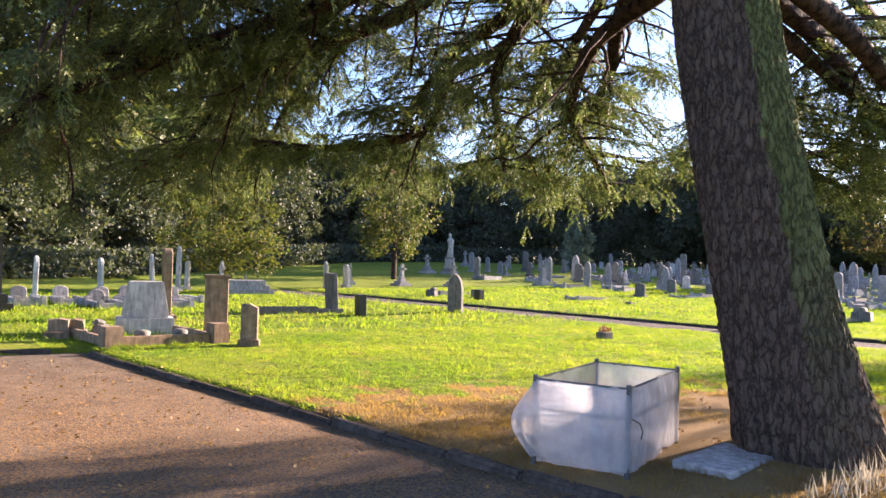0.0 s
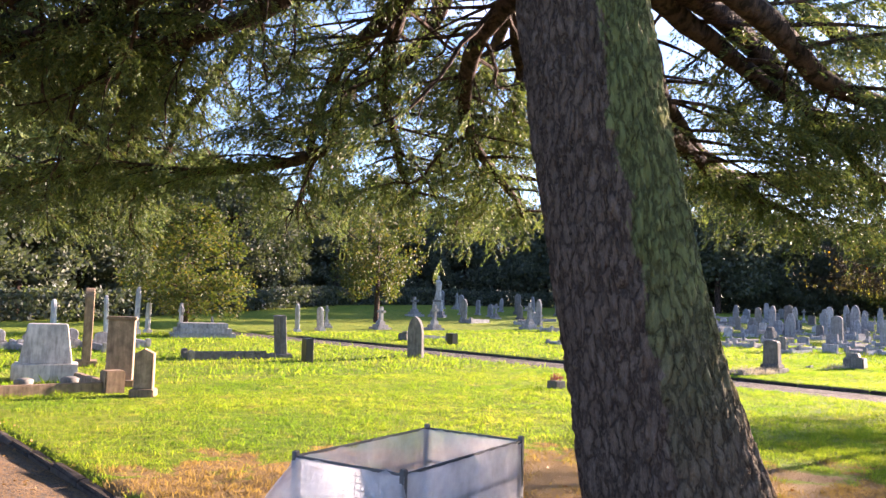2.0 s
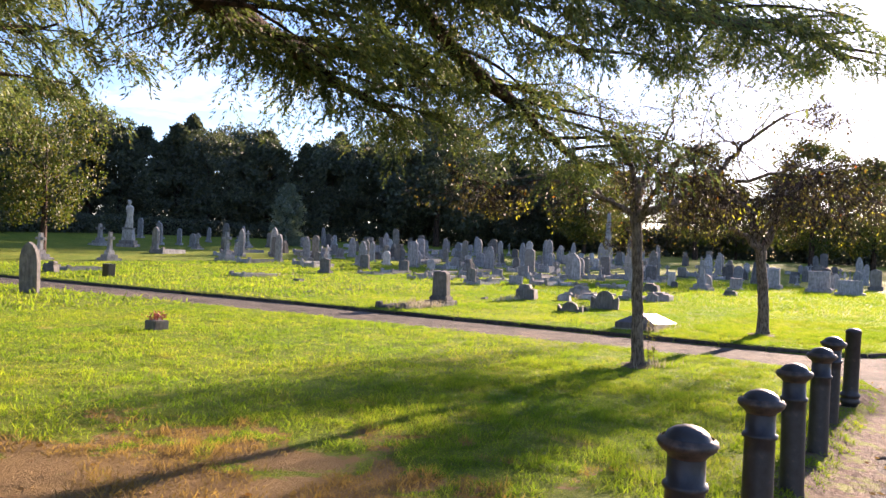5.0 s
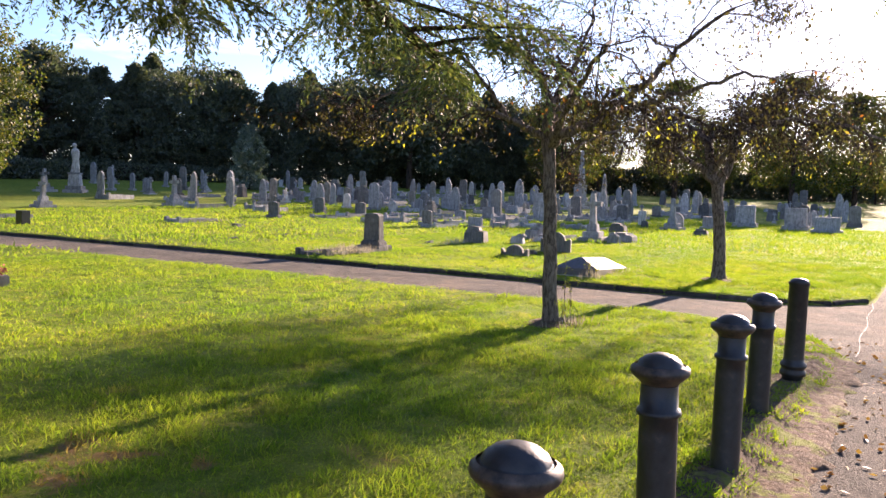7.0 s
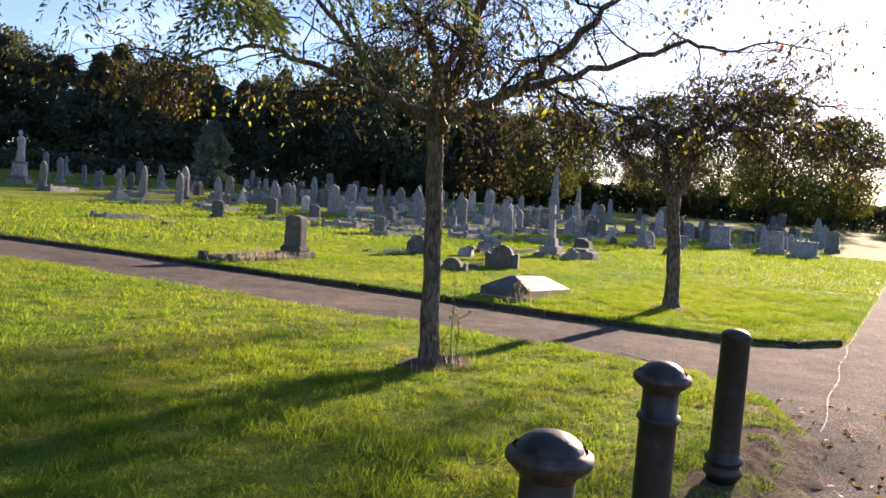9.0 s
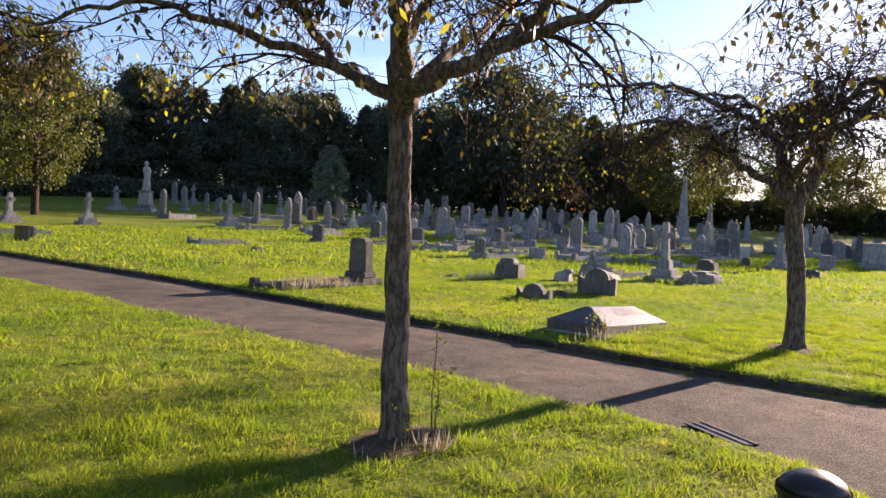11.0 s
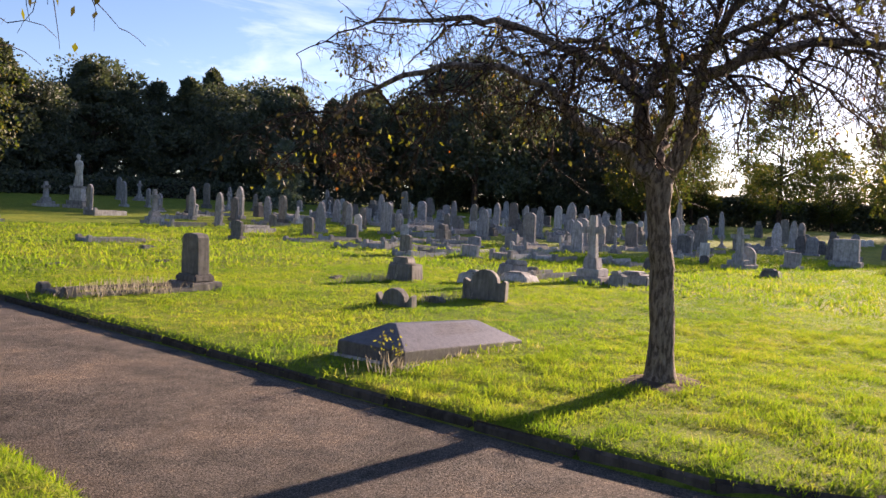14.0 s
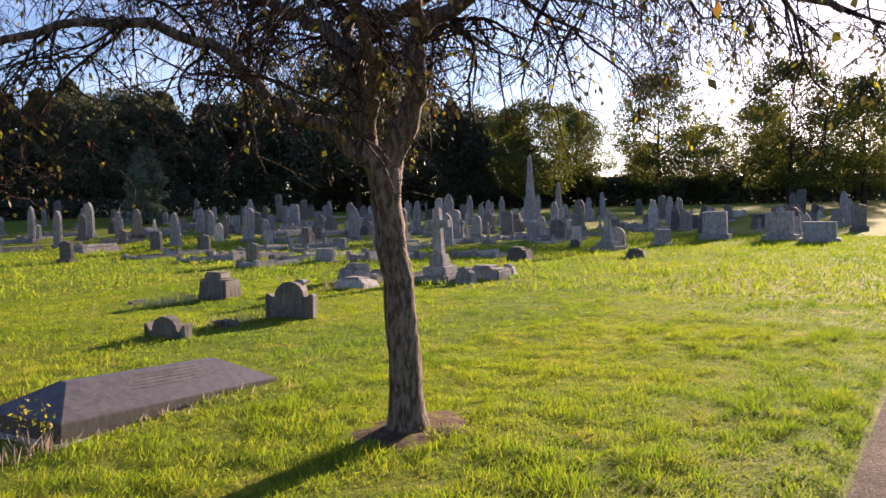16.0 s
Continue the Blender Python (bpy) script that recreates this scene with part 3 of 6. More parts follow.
def cedar_tree():
    rs, rnd = np.random.RandomState(11), random.Random(11)
    x0, y0 = CEDAR
    z0 = gz(x0, y0) - 0.15
    tree = empty("cedar_tree", Matrix.Translation((x0, y0, z0)), "huge old cedar with ridged mossy bark and drooping boughs", "tree")
    # trunk: leans away, with a flared and fluted foot
    axis = limb_path([(0, 0, 0), (-0.23, 0.17, 1.0), (-0.38, 0.34, 2.0), (-0.45, 0.53, 3.0), (-0.45, 0.72, 4.0), (-0.40, 1.0, 6.0), (-0.3, 1.4, 10.0), (-0.2, 1.6, 14.0), (-0.2, 1.7, 18)], 721)
    axis = np.concatenate([axis[:361], axis[361::12]])
    V, F = [], []
    sides = 260
    for i, p in enumerate(axis):
        z = p[2]
        r = 0.435 + 0.235 * math.exp(-z / 0.85) - 0.022 * max(0, z - 4)
        r = max(r, 0.05)
        for k in range(sides):
            a = 2 * math.pi * k / sides
            flute = 1 + 0.06 * math.exp(-z / 0.8) * math.sin(5 * a + 1) + 0.02 * math.sin(3 * a + z)
            at = Vector((math.cos(a) * 9.0, math.sin(a) * 9.0, z * 3.1))
            at += 0.8 * noise.noise_vector(at * 0.9) + 0.35 * noise.noise_vector(at * 2.3)
            d = noise.voronoi(at)[0]
            ridge = 0.030 * min(1.0, (d[1] - d[0]) * 2.4) ** 0.8 + 0.013 * noise.noise(at * 2.7) + 0.012 * noise.noise(at * 0.6)
            V.append((p[0] + (r * flute + ridge) * math.cos(a), p[1] + (r * flute + ridge) * math.sin(a), z))
    for i in range(len(axis) - 1):
        for k in range(sides):
            a, b = i * sides + k, i * sides + (k + 1) % sides
            F.append((a, b, b + sides, a + sides))
    put("trunk", mesh_of("trunk", V, F, M_CEDAR_BARK, True), tree)

    def stem(z):
        j = int(np.argmin(abs(axis[:, 2] - z)))
        return axis[j]

    limbs = []
    # boughs that hang into the view, relative to the foot
    for z, *rest in BOUGHS:
        s = stem(z)
        limbs.append([tuple(s), *[(px - x0, py - y0, pz - z0) for px, py, pz in rest]])
    # the unseen upper crown, left open towards the sun to keep the drive lit
    for k in range(16):
        az = 1.2 + (k * 2.39996) % 4.4
        z = 7.0 + k * 0.62
        reach = rnd.uniform(6.2, 8.6) * (1 - 0.03 * k)
        s = stem(z)
        c, sn = math.cos(az), math.sin(az)
        limbs.append([tuple(s), (s[0] + c * reach * 0.35, s[1] + sn * reach * 0.35, z + 0.5), (s[0] + c * reach * 0.7 + rnd.uniform(-.4, .4), s[1] + sn * reach * 0.7, z + 0.1),
                      (s[0] + c * reach, s[1] + sn * reach, z - 1.2)])
    shapes = [spray_shape(np.random.RandomState(40 + i)) for i in range(5)]
    spots = []
    wood = ([], [])
    for li, path in enumerate(limbs):
        low = li < len(BOUGHS)
        n = 22
        pts = limb_path(path, n)
        wob = np.cumsum(rs.normal(size=(n, 3)) * 0.02, axis=0)
        pts += wob - wob[0]
        span = float(np.linalg.norm(np.diff(pts, axis=0), axis=1).sum())
        store = ([], [])
        r0 = (0.13 if path[-1][1] < 1.0 else 0.15) if low else 0.10
        tube(pts, [r0 * (1 - 0.85 * (i / (n - 1)) ** 0.8) + 0.012 for i in range(n)], 8, store, 0.06, rnd)
        put("limb", mesh_of("limb", store[0], store[1], M_LIMB_BARK, True), tree)
        dense = low and path[-1][0] < 3.5
        first = 0.22
        leafy = (0.27 if path[-1][1] < 2 else 0.42) if low else 0.0
        count = int(span * (1.22 - first) / (0.29 if dense else 0.40 if low else 0.6))
        if low:
            for k in range(int(span * (5 if dense else 7))):
                u = rnd.uniform(leafy + 0.08, 1.0)
                w = pts[min(int(u * (n - 1)), n - 1)]
                spots.append((*w, rnd.uniform(0, 6.28), rnd.uniform(-0.3, 1.1), rnd.uniform(0.45, 0.85)))
        if low and path[-1][0] + x0 < 12:
            # crooked bare boughs that fork off and hang, green only at their ends
            for k in range(6):
                u = rnd.uniform(0.25, 0.85)
                j = min(int(u * (n - 1)), n - 2)
                d = pts[j + 1] - pts[j]
                head, hang = math.atan2(d[1], d[0]) + rnd.choice((-1, 1)) * rnd.uniform(0.3, 1.0), rnd.uniform(0.0, 0.9)
                q, size = [pts[j]], rnd.uniform(1.0, 2.0)
                for i in range(1, 10):
                    head += rnd.uniform(-0.5, 0.5)
                    hang = min(1.3, max(-0.5, hang + rnd.uniform(-0.4, 0.4)))
                    q.append(q[-1] + np.array([math.cos(head) * math.cos(hang), math.sin(head) * math.cos(hang), -math.sin(hang)]) * size / 9)
                    if i > 2 and rnd.random() < 0.6:
                        h2, g2 = head + rnd.choice((-1, 1)) * rnd.uniform(0.6, 1.3), hang + rnd.uniform(-0.3, 0.5)
                        t2 = [q[-1]]
                        for _ in range(4):
                            h2, g2 = h2 + rnd.uniform(-0.4, 0.4), g2 + rnd.uniform(-0.25, 0.25)
                            t2.append(t2[-1] + np.array([math.cos(h2) * math.cos(g2), math.sin(h2) * math.cos(g2), -math.sin(g2)]) * rnd.uniform(0.08, 0.16))
                        tube(t2, [0.011, 0.009, 0.007, 0.005, 0.003], 4, wood)
                        spots.append((*t2[-1], h2, g2, rnd.uniform(0.35, 0.6)))
                tube(q, [0.032 * (1 - 0.075 * i) for i in range(10)], 6, wood, 0.08, rnd)
                for _ in range(4):
                    spots.append((*q[-1], head + rnd.uniform(-1, 1), rnd.uniform(-0.1, 0.6), rnd.uniform(0.5, 0.8)))
        for k in range(count):
            u = first + (1 - first) * (k + rnd.random()) / count
            j = min(int(u * (n - 1)), n - 2)
            p, d = pts[j], pts[j + 1] - pts[j]
            head = math.atan2(d[1], d[0]) + (1 if k % 2 else -1) * rnd.uniform(0.5, 1.25)
            length = rnd.uniform(0.8, 2.1) * (1.1 - 0.55 * u)
            m = 8
            q = [p]
            hang = rnd.uniform(-0.2, 0.12)
            for i in range(1, m):
                head += rnd.uniform(-0.12, 0.12)
                hang += rnd.uniform(-0.03, 0.10)
                q.append(q[-1] + np.array([math.cos(head) * math.cos(hang), math.sin(head) * math.cos(hang), -math.sin(hang)]) * length / (m - 1))
            tube(q, [0.026 * (1 - 0.8 * i / (m - 1)) for i in range(m)], 5, wood)
            bare = rnd.random() < (0.25 if low else 0.0)
            naked = u < leafy and rnd.random() < 0.8
            steps = max(3, int(length / (0.14 if dense else 0.135 if low else 0.34)))
            for i in range(steps):
                f = 0.30 + 0.70 * (i + 0.5) / steps
                if naked or (bare and f < 0.75):
                    continue
                w = q[min(int(f * (m - 1)), m - 1)]
                spots.append((*w, head + (1 if i % 2 else -1) * rnd.uniform(0.2, 1.2), rnd.uniform(-0.15, 0.45), rnd.uniform(0.5, 0.85) if low else rnd.uniform(1.1, 1.9)))
            if not naked:
                spots.append((*q[-1], head, hang + 0.3, 1.0))
    put("fine_branching", mesh_of("fine_branching", wood[0], wood[1], M_LIMB_BARK), tree)["kind"] = "stuff"
    S = np.array(spots)
    V, F = place_sprays(shapes, S, rs, 0.058, 0.0084)
    put("crown", mesh_of("crown", V, F, M_NEEDLE), tree, label="fine green needles in drooping sprays")["kind"] = "stuff"


# boughs in view: height at the trunk, then the places they pass
BOUGHS = [
    (5.2, (7.4, 5.0, 5.0), (7.6, 6.6, 4.4), (8.3, 7.6, 3.8), (9.2, 8.0, 3.3), (10.0, 8.2, 2.8)),
    (5.6, (6.9, 5.6, 5.4), (7.0, 7.2, 4.9), (7.6, 8.6, 4.2), (8.4, 9.4, 3.5), (9.0, 9.9, 2.9)),
    (4.6, (8.8, 4.5, 4.5), (10.8, 4.8, 4.05), (12.6, 4.8, 3.4), (13.9, 4.6, 2.95), (14.8, 4.4, 2.55)),
    (4.4, (8.4, 5.2, 4.3), (10.2, 6.0, 3.75), (11.8, 6.1, 3.3), (13.0, 5.8, 2.95)),
    (6.4, (7.8, 6.9, 6.2), (8.67, 9.3, 5.3), (7.95, 10.05, 4.75), (7.75, 10.5, 3.9), (6.5, 11.3, 3.5), (5.2, 12.4, 3.55), (3.8, 13.3, 3.0)),
    (6.0, (6.6, 6.6, 5.8), (6.2, 8.4, 5.1), (5.34, 9.05, 4.45), (4.6, 9.45, 4.3), (3.9, 10.2, 4.35), (2.8, 11.1, 3.9), (1.5, 11.8, 3.0)),
    (5.2, (5.6, 6.2, 5.4), (4.2, 8.2, 5.0), (2.6, 10.5, 4.2), (1.4, 12.5, 3.1)),
    (6.3, (8.6, 6.8, 6.2), (9.8, 9.0, 5.4), (10.4, 10.8, 4.6), (10.6, 12.2, 3.6)),
    (4.3, (7.8, 4.75, 3.85), (9.6, 5.5, 3.5), (11.4, 6.0, 3.4), (13.2, 5.8, 3.6), (14.6, 5.0, 3.4)),
    (5.0, (8.6, 3.95, 4.3), (9.9, 3.9, 3.9), (11.4, 3.4, 3.75), (13.2, 2.7, 3.8), (15.3, 2.0, 4.1), (16.6, 1.7, 4.1)),
    (5.4, (8.1, 6.6, 5.1), (9.4, 8.0, 4.5), (10.2, 9.4, 3.8), (10.6, 10.6, 3.0)),
    (6.6, (6.4, 7.4, 6.3), (6.6, 10.2, 5.6), (6.4, 12.8, 4.4), (6.3, 14.5, 3.1)),
    (6.2, (4.8, 6.5, 6.2), (2.6, 8.4, 5.6), (0.8, 9.8, 4.5), (-0.4, 10.8, 3.2)),
    (6.6, (5.0, 8.0, 6.1), (3.8, 10.8, 5.1), (3.0, 13.0, 3.9), (2.6, 14.4, 2.9)),
    (5.2, (5.2, 5.4, 5.2), (3.4, 6.6, 4.9), (1.6, 7.8, 4.3), (0.2, 8.8, 3.3)),
    (5.8, (7.2, 7.2, 5.2), (7.6, 9.6, 4.6), (8.4, 11.8, 3.9), (9.0, 13.4, 3.0)),
    (5.6, (5.9, 7.0, 5.5), (5.0, 10.0, 4.9), (4.6, 12.6, 3.9), (4.4, 14.2, 2.8)),
    (4.7, (8.2, 4.6, 4.5), (10.2, 4.6, 4.1), (12.0, 4.4, 3.9), (13.8, 3.9, 3.75)),
    (5.8, (8.8, 4.4, 5.3), (11.4, 4.6, 4.9), (13.8, 4.0, 4.7), (16.2, 3.0, 4.4)),
    (5.4, (5.6, 6.6, 5.2), (4.0, 9.0, 4.5), (2.2, 11.4, 3.7), (1.0, 13.4, 2.7)),
    (6.0, (6.0, 7.6, 5.8), (5.6, 10.6, 5.0), (5.4, 13.0, 4.0), (5.6, 14.8, 2.8)),
    (4.9, (5.4, 5.0, 4.9), (3.2, 6.6, 4.6), (0.8, 8.2, 4.0), (-1.0, 9.6, 3.0)),
]
cedar_tree()


def bare_tree(name, label, at, trunk_r, stem_line, mains, reach, seed, leaves, gap):
    """A small spreading tree: a clean stem, boughs along given lines (across, away, up), dense crooked twigs, few leaves left."""
    rnd, rs = random.Random(seed), np.random.RandomState(seed)
    tree = empty(name, pose(*at, gz(*at) - 0.05, 0, 0, -61), label, "tree")
    n = 30
    line = limb_path(stem_line, n)
    fork = stem_line[-1][2]
    stem = ([], [])
    line[:, :2] += np.stack([0.006 * np.sin(np.arange(n) * 0.9 + seed), 0.006 * np.sin(np.arange(n) * 0.7)], 1)
    tube(line, [trunk_r * (1 + 0.6 * math.exp(-p[2] / 0.14) - 0.16 * p[2] / fork + 0.16 * math.exp(-((p[2] - fork) / 0.16) ** 2)) for p in line], 20, stem, 0.05, rnd)
    put("trunk", mesh_of("trunk", stem[0], stem[1], M_BARK, True), tree)
    twigs, tips = ([], []), []

    def grow(p, d, length, r, depth):
        m = 6 if depth < 3 else 4
        q = [Vector(p)]
        d = Vector(d).normalized()
        for i in range(1, m):
            d = (d + Vector((rnd.uniform(-1, 1), rnd.uniform(-1, 1), rnd.uniform(-0.8, 0.7))) * 0.42 + Vector((0, 0, -0.04 * depth))).normalized()
            q.append(q[-1] + d * length / (m - 1))
        tube(q, [r * (1 - 0.55 * i / (m - 1)) for i in range(m)], 5 if depth < 3 else 3, twigs)
        if depth >= 3:
            tips.extend([q[-1], q[len(q) // 2]])
        if depth == 5:
            return
        for k in range((0, 6, 5, 4, 3)[depth]):
            u = 1.0 if k == 0 else rnd.uniform(0.2, 0.98)
            w = q[min(int(u * (m - 1)), m - 1)]
            turn = Vector((rnd.uniform(-1, 1), rnd.uniform(-1, 1), rnd.uniform(-0.6, 0.7)))
            e = (d * (0.9 if k == 0 else 0.45) + turn * 0.85).normalized()
            if Vector((w.x, w.y, 0)).length > reach:
                e = (e + Vector((-w.x, -w.y, -0.2)).normalized() * 0.6).normalized()
            if w.z < fork and e.z < 0:
                e.z = abs(e.z)
            grow(w, e, length * rnd.uniform(0.5, 0.74), max(r * 0.55, 0.0028), depth + 1)

    for path, r0 in mains:
        span = sum(math.dist(a, b) for a, b in zip(path, path[1:]))
        m = max(10, int(span / 0.11))
        pts = limb_path(path, m)
        pts[1:-1] += rs.normal(size=(m - 2, 3)) * 0.02
        store = ([], [])
        tube(pts, [r0 * (1 - 0.78 * (i / (m - 1)) ** 0.85) for i in range(m)], 10, store, 0.07, rnd)
        put("bough", mesh_of("bough", store[0], store[1], M_BARK, True), tree)
        for k in range(int(span / gap)):
            u = 0.34 + 0.66 * (k + rnd.random()) / int(span / gap)
            j = min(int(u * (m - 1)), m - 2)
            d = Vector(pts[j + 1] - pts[j]).normalized()
            turn = Vector((rnd.uniform(-1, 1), rnd.uniform(-1, 1), rnd.uniform(-0.45, 0.9)))
            grow(pts[j], d * 0.5 + turn, rnd.uniform(0.45, 0.95), max(0.006, r0 * 0.34 * (1 - 0.6 * u)), 2)
        grow(pts[-1], pts[-1] - pts[-2], 0.8, 0.010, 1)
    put("fine_branching", mesh_of("fine_branching", twigs[0], twigs[1], M_LIMB_BARK), tree)["kind"] = "stuff"
    T = np.array([tuple(t) for t in tips])
    pick = T[rs.randint(0, len(T), leaves)]
    V, F = leaf_cloud(pick + rs.normal(size=pick.shape) * 0.03, rs.normal(size=pick.shape) * 0.5 + np.array([0, 0, -0.9]), 0.055, 0.015, rs)
    put("leaves", mesh_of("leaves", V, F, M_THORN), tree, label="few dull autumn leaves")["kind"] = "stuff"
    low = T[T[:, 2] < np.percentile(T[:, 2], 14)]
    spot = low[rs.randint(0, len(low), 14)]
    pick = spot[rs.randint(0, 14, 170)]
    V, F = leaf_cloud(pick + rs.normal(size=pick.shape) * np.array([0.11, 0.11, 0.08]), rs.normal(size=pick.shape) * 0.5 + np.array([0, 0, -1.0]), 0.05, 0.013, rs)
    put("yellow_leaves", mesh_of("yellow_leaves", V, F, M_YELLOW), tree, label="yellowing leaves on the lowest twigs")["kind"] = "stuff"


bare_tree("bare_tree", "slim grey-barked tree beside the path, nearly bare", (17.45, 4.56), 0.088, [(0, 0, 0), (-0.03, 0.03, 0.8), (-0.06, 0.06, 1.6), (-0.10, 0.10, 2.3)], [
    ([(-0.10, 0.1, 2.25), (-0.32, 0.1, 2.42), (-0.62, 0.2, 2.6), (-0.9, 0.1, 2.95), (-1.3, 0, 3.35), (-1.9, -0.2, 3.7)], 0.058),
    ([(-0.10, 0.1, 2.22), (-0.12, 0, 2.6), (-0.15, 0.1, 2.9), (-0.3, 0.2, 3.2), (-0.55, 0.3, 3.5), (-0.7, 0.6, 4.1)], 0.072),
    ([(-0.10, 0.1, 2.2), (0.15, -0.1, 2.42), (0.55, -0.1, 2.6), (0.95, -0.2, 2.95), (1.35, -0.2, 3.4), (1.9, -0.4, 3.8)], 0.078),
    ([(0.55, -0.1, 2.6), (1.2, -0.3, 2.8), (1.9, -0.6, 3.0), (2.4, -0.6, 3.0)], 0.042),
    ([(-0.30, 0.1, 2.42), (-1.1, -0.2, 2.70), (-1.7, -0.5, 2.78), (-2.3, -0.7, 2.62)], 0.04),
    ([(-0.10, 0.1, 2.2), (0, 0.5, 2.6), (0.2, 1.1, 3.0), (0.3, 1.9, 3.4), (0.2, 2.4, 3.5)], 0.055),
    ([(-0.10, 0.1, 2.2), (0.05, -0.4, 2.6), (0.2, -1.0, 2.95), (0.3, -1.7, 3.1), (0.2, -2.2, 3.0)], 0.05),
    ([(-0.12, 0, 2.6), (0.1, 0.2, 3.1), (0.3, 0.1, 3.6), (0.5, 0.2, 4.2)], 0.046),
], 2.3, 5, 5200, 0.34)
bare_tree("spreading_tree", "crooked small tree with dense twigs and few leaves", (24.53, 4.20), 0.122, [(0, 0, 0), (-0.04, 0, 1.0), (-0.1, 0, 1.5), (-0.13, 0, 1.95)], [
    ([(-0.12, 0, 1.86), (-0.25, 0, 2.2), (-0.33, 0.05, 2.7), (-0.22, 0.1, 2.92), (0.1, 0.15, 3.15), (0.6, 0.1, 3.45), (1.2, 0.1, 3.9)], 0.105),
    ([(-0.33, 0.05, 2.7), (-0.6, 0.1, 3.0), (-1.2, 0.1, 3.28), (-2.0, 0, 3.5), (-3.0, -0.2, 3.4)], 0.07),
    ([(-0.10, 0, 1.9), (0.1, -0.05, 2.42), (0.14, -0.1, 2.8), (0.46, -0.2, 3.05), (1.1, -0.3, 3.2), (2.0, -0.5, 3.1), (2.8, -0.5, 2.8)], 0.092),
    ([(-0.14, 0, 1.9), (-0.45, -0.1, 2.2), (-0.85, -0.2, 2.42), (-1.2, -0.3, 2.75), (-1.8, -0.5, 2.95), (-2.6, -0.7, 2.75), (-3.1, -0.8, 2.4)], 0.072),
    ([(-0.13, 0, 1.95), (-0.1, 0.5, 2.3), (0, 1.2, 2.8), (-0.2, 2.0, 3.2), (-0.3, 2.8, 3.1)], 0.06),
    ([(-0.25, 0, 2.2), (-0.1, -0.5, 2.6), (-0.2, -1.1, 3.0), (-0.4, -1.9, 3.2), (-0.5, -2.6, 3.0)], 0.056),
    ([(0.14, -0.1, 2.8), (0.3, -0.8, 3.3), (0.9, -1.4, 3.5), (1.5, -2.0, 3.3)], 0.05),
    ([(-0.33, 0.05, 2.7), (-0.5, 0.5, 3.2), (-1.0, 1.2, 3.6), (-1.6, 1.9, 3.5)], 0.05),
    ([(0.46, -0.2, 3.05), (0.9, 0.4, 3.5), (1.4, 1.0, 3.8), (2.1, 1.4, 3.5)], 0.05),
], 3.1, 9, 4200, 0.21)


# ---- bollards ----
def bollard_mesh(z_cap):
    """Cast-iron post: flared foot, straight shaft, neck rings, wide cap with a domed top."""
    return [(0.105, 0), (0.105, 0.03), (0.088, 0.06), (0.082, 0.10), (0.078, 0.14), (0.076, 0.66), (0.076, 0.728), (0.087, 0.734), (0.089, 0.744), (0.086, 0.754), (0.075, 0.760),
            (0.073, 0.855), (0.080, 0.868), (0.098, 0.882), (0.113, 0.896), (0.118, 0.908), (0.115, 0.922), (0.100, 0.934)]


def make_paint():
    m, nt, b = shader("black_paint", 0.42, 0, 0.5)
    co = coords(nt)
    n = noise_tex(nt, co, 18, 5, 0.65)
    col = ramp_of(nt, n, "Fac", [(0.35, (0.012, 0.011, 0.012)), (0.62, (0.03, 0.027, 0.027)), (0.78, (0.10, 0.065, 0.045))])
    wire(nt, col, "Color", b, "Base Color")
    r = ramp_of(nt, n, "Fac", [(0.3, grey(0.32)), (0.7, grey(0.62))])
    wire(nt, r, "Color", b, "Roughness")
    bumped(nt, b, noise_tex(nt, co, 60, 3, 0.6), "Fac", 0.25, 0.004)
    return m


M_PAINT = make_paint()
mb, ntb, bb = shader("worn_bronze_rim", 0.5, 0.2, 0.5)
nb = noise_tex(ntb, coords(ntb), 25, 5, 0.7)
wire(ntb, ramp_of(ntb, nb, "Fac", [(0.35, (0.022, 0.017, 0.015)), (0.70, (0.11, 0.075, 0.055))]), "Color", bb, "Base Color")
M_RIM = mb


def bollard(at, tilt):
    x, y = at
    post = empty("bollard", pose(x, y, float(level(x, y)) - 0.02, *tilt, 0), "black cast-iron bollard with a domed cap, in the verge", "bollard", "bollards along the drive")
    part("shaft", lathe(bollard_mesh(0)[:12], 24), M_PAINT, post, smooth=True)
    part("rim", lathe(bollard_mesh(0)[11:], 24), M_RIM, post, "cap rim worn to brown metal", smooth=True)
    part("dome", lathe([(0.101, 0.926), (0.090, 0.930), (0.088, 0.937), (0.080, 0.951), (0.056, 0.969), (0.026, 0.979), (0, 0.981)], 24), M_PAINT, post, smooth=True)
    return post


def plain_bollard(at, tilt):
    x, y = at
    post = empty("bollard", pose(x, y, float(level(x, y)) - 0.02, *tilt, 0), "plain black iron bollard with a ringed foot, leaning", "bollard", "bollards along the drive")
    part("shaft", lathe([(0.085, 0), (0.085, 0.16), (0.102, 0.17), (0.104, 0.20), (0.090, 0.215), (0.092, 0.235), (0.104, 0.245), (0.104, 0.265), (0.084, 0.285), (0.080, 0.32), (0.077, 0.93), (0.084, 0.94), (0.084, 0.955)], 24), M_PAINT, post, smooth=True)
    part("dome", lathe([(0.082, 0.95), (0.07, 0.972), (0.045, 0.988), (0, 0.995)], 24), M_PAINT, post, smooth=True)
    return post


POSTS = [(7.5, 1.5, 0, 0), (9.28, 1.50, 1, 0), (10.45, 1.45, 0, 1), (11.83, 1.50, -1, 0.5), (13.2, 1.535, 0, 1), (14.55, 1.62, 1, -2.5)]
for px, py, ta, tb in POSTS:
    bollard((px, py), (ta, tb))
plain_bollard((15.85, 1.58), (1, -3))


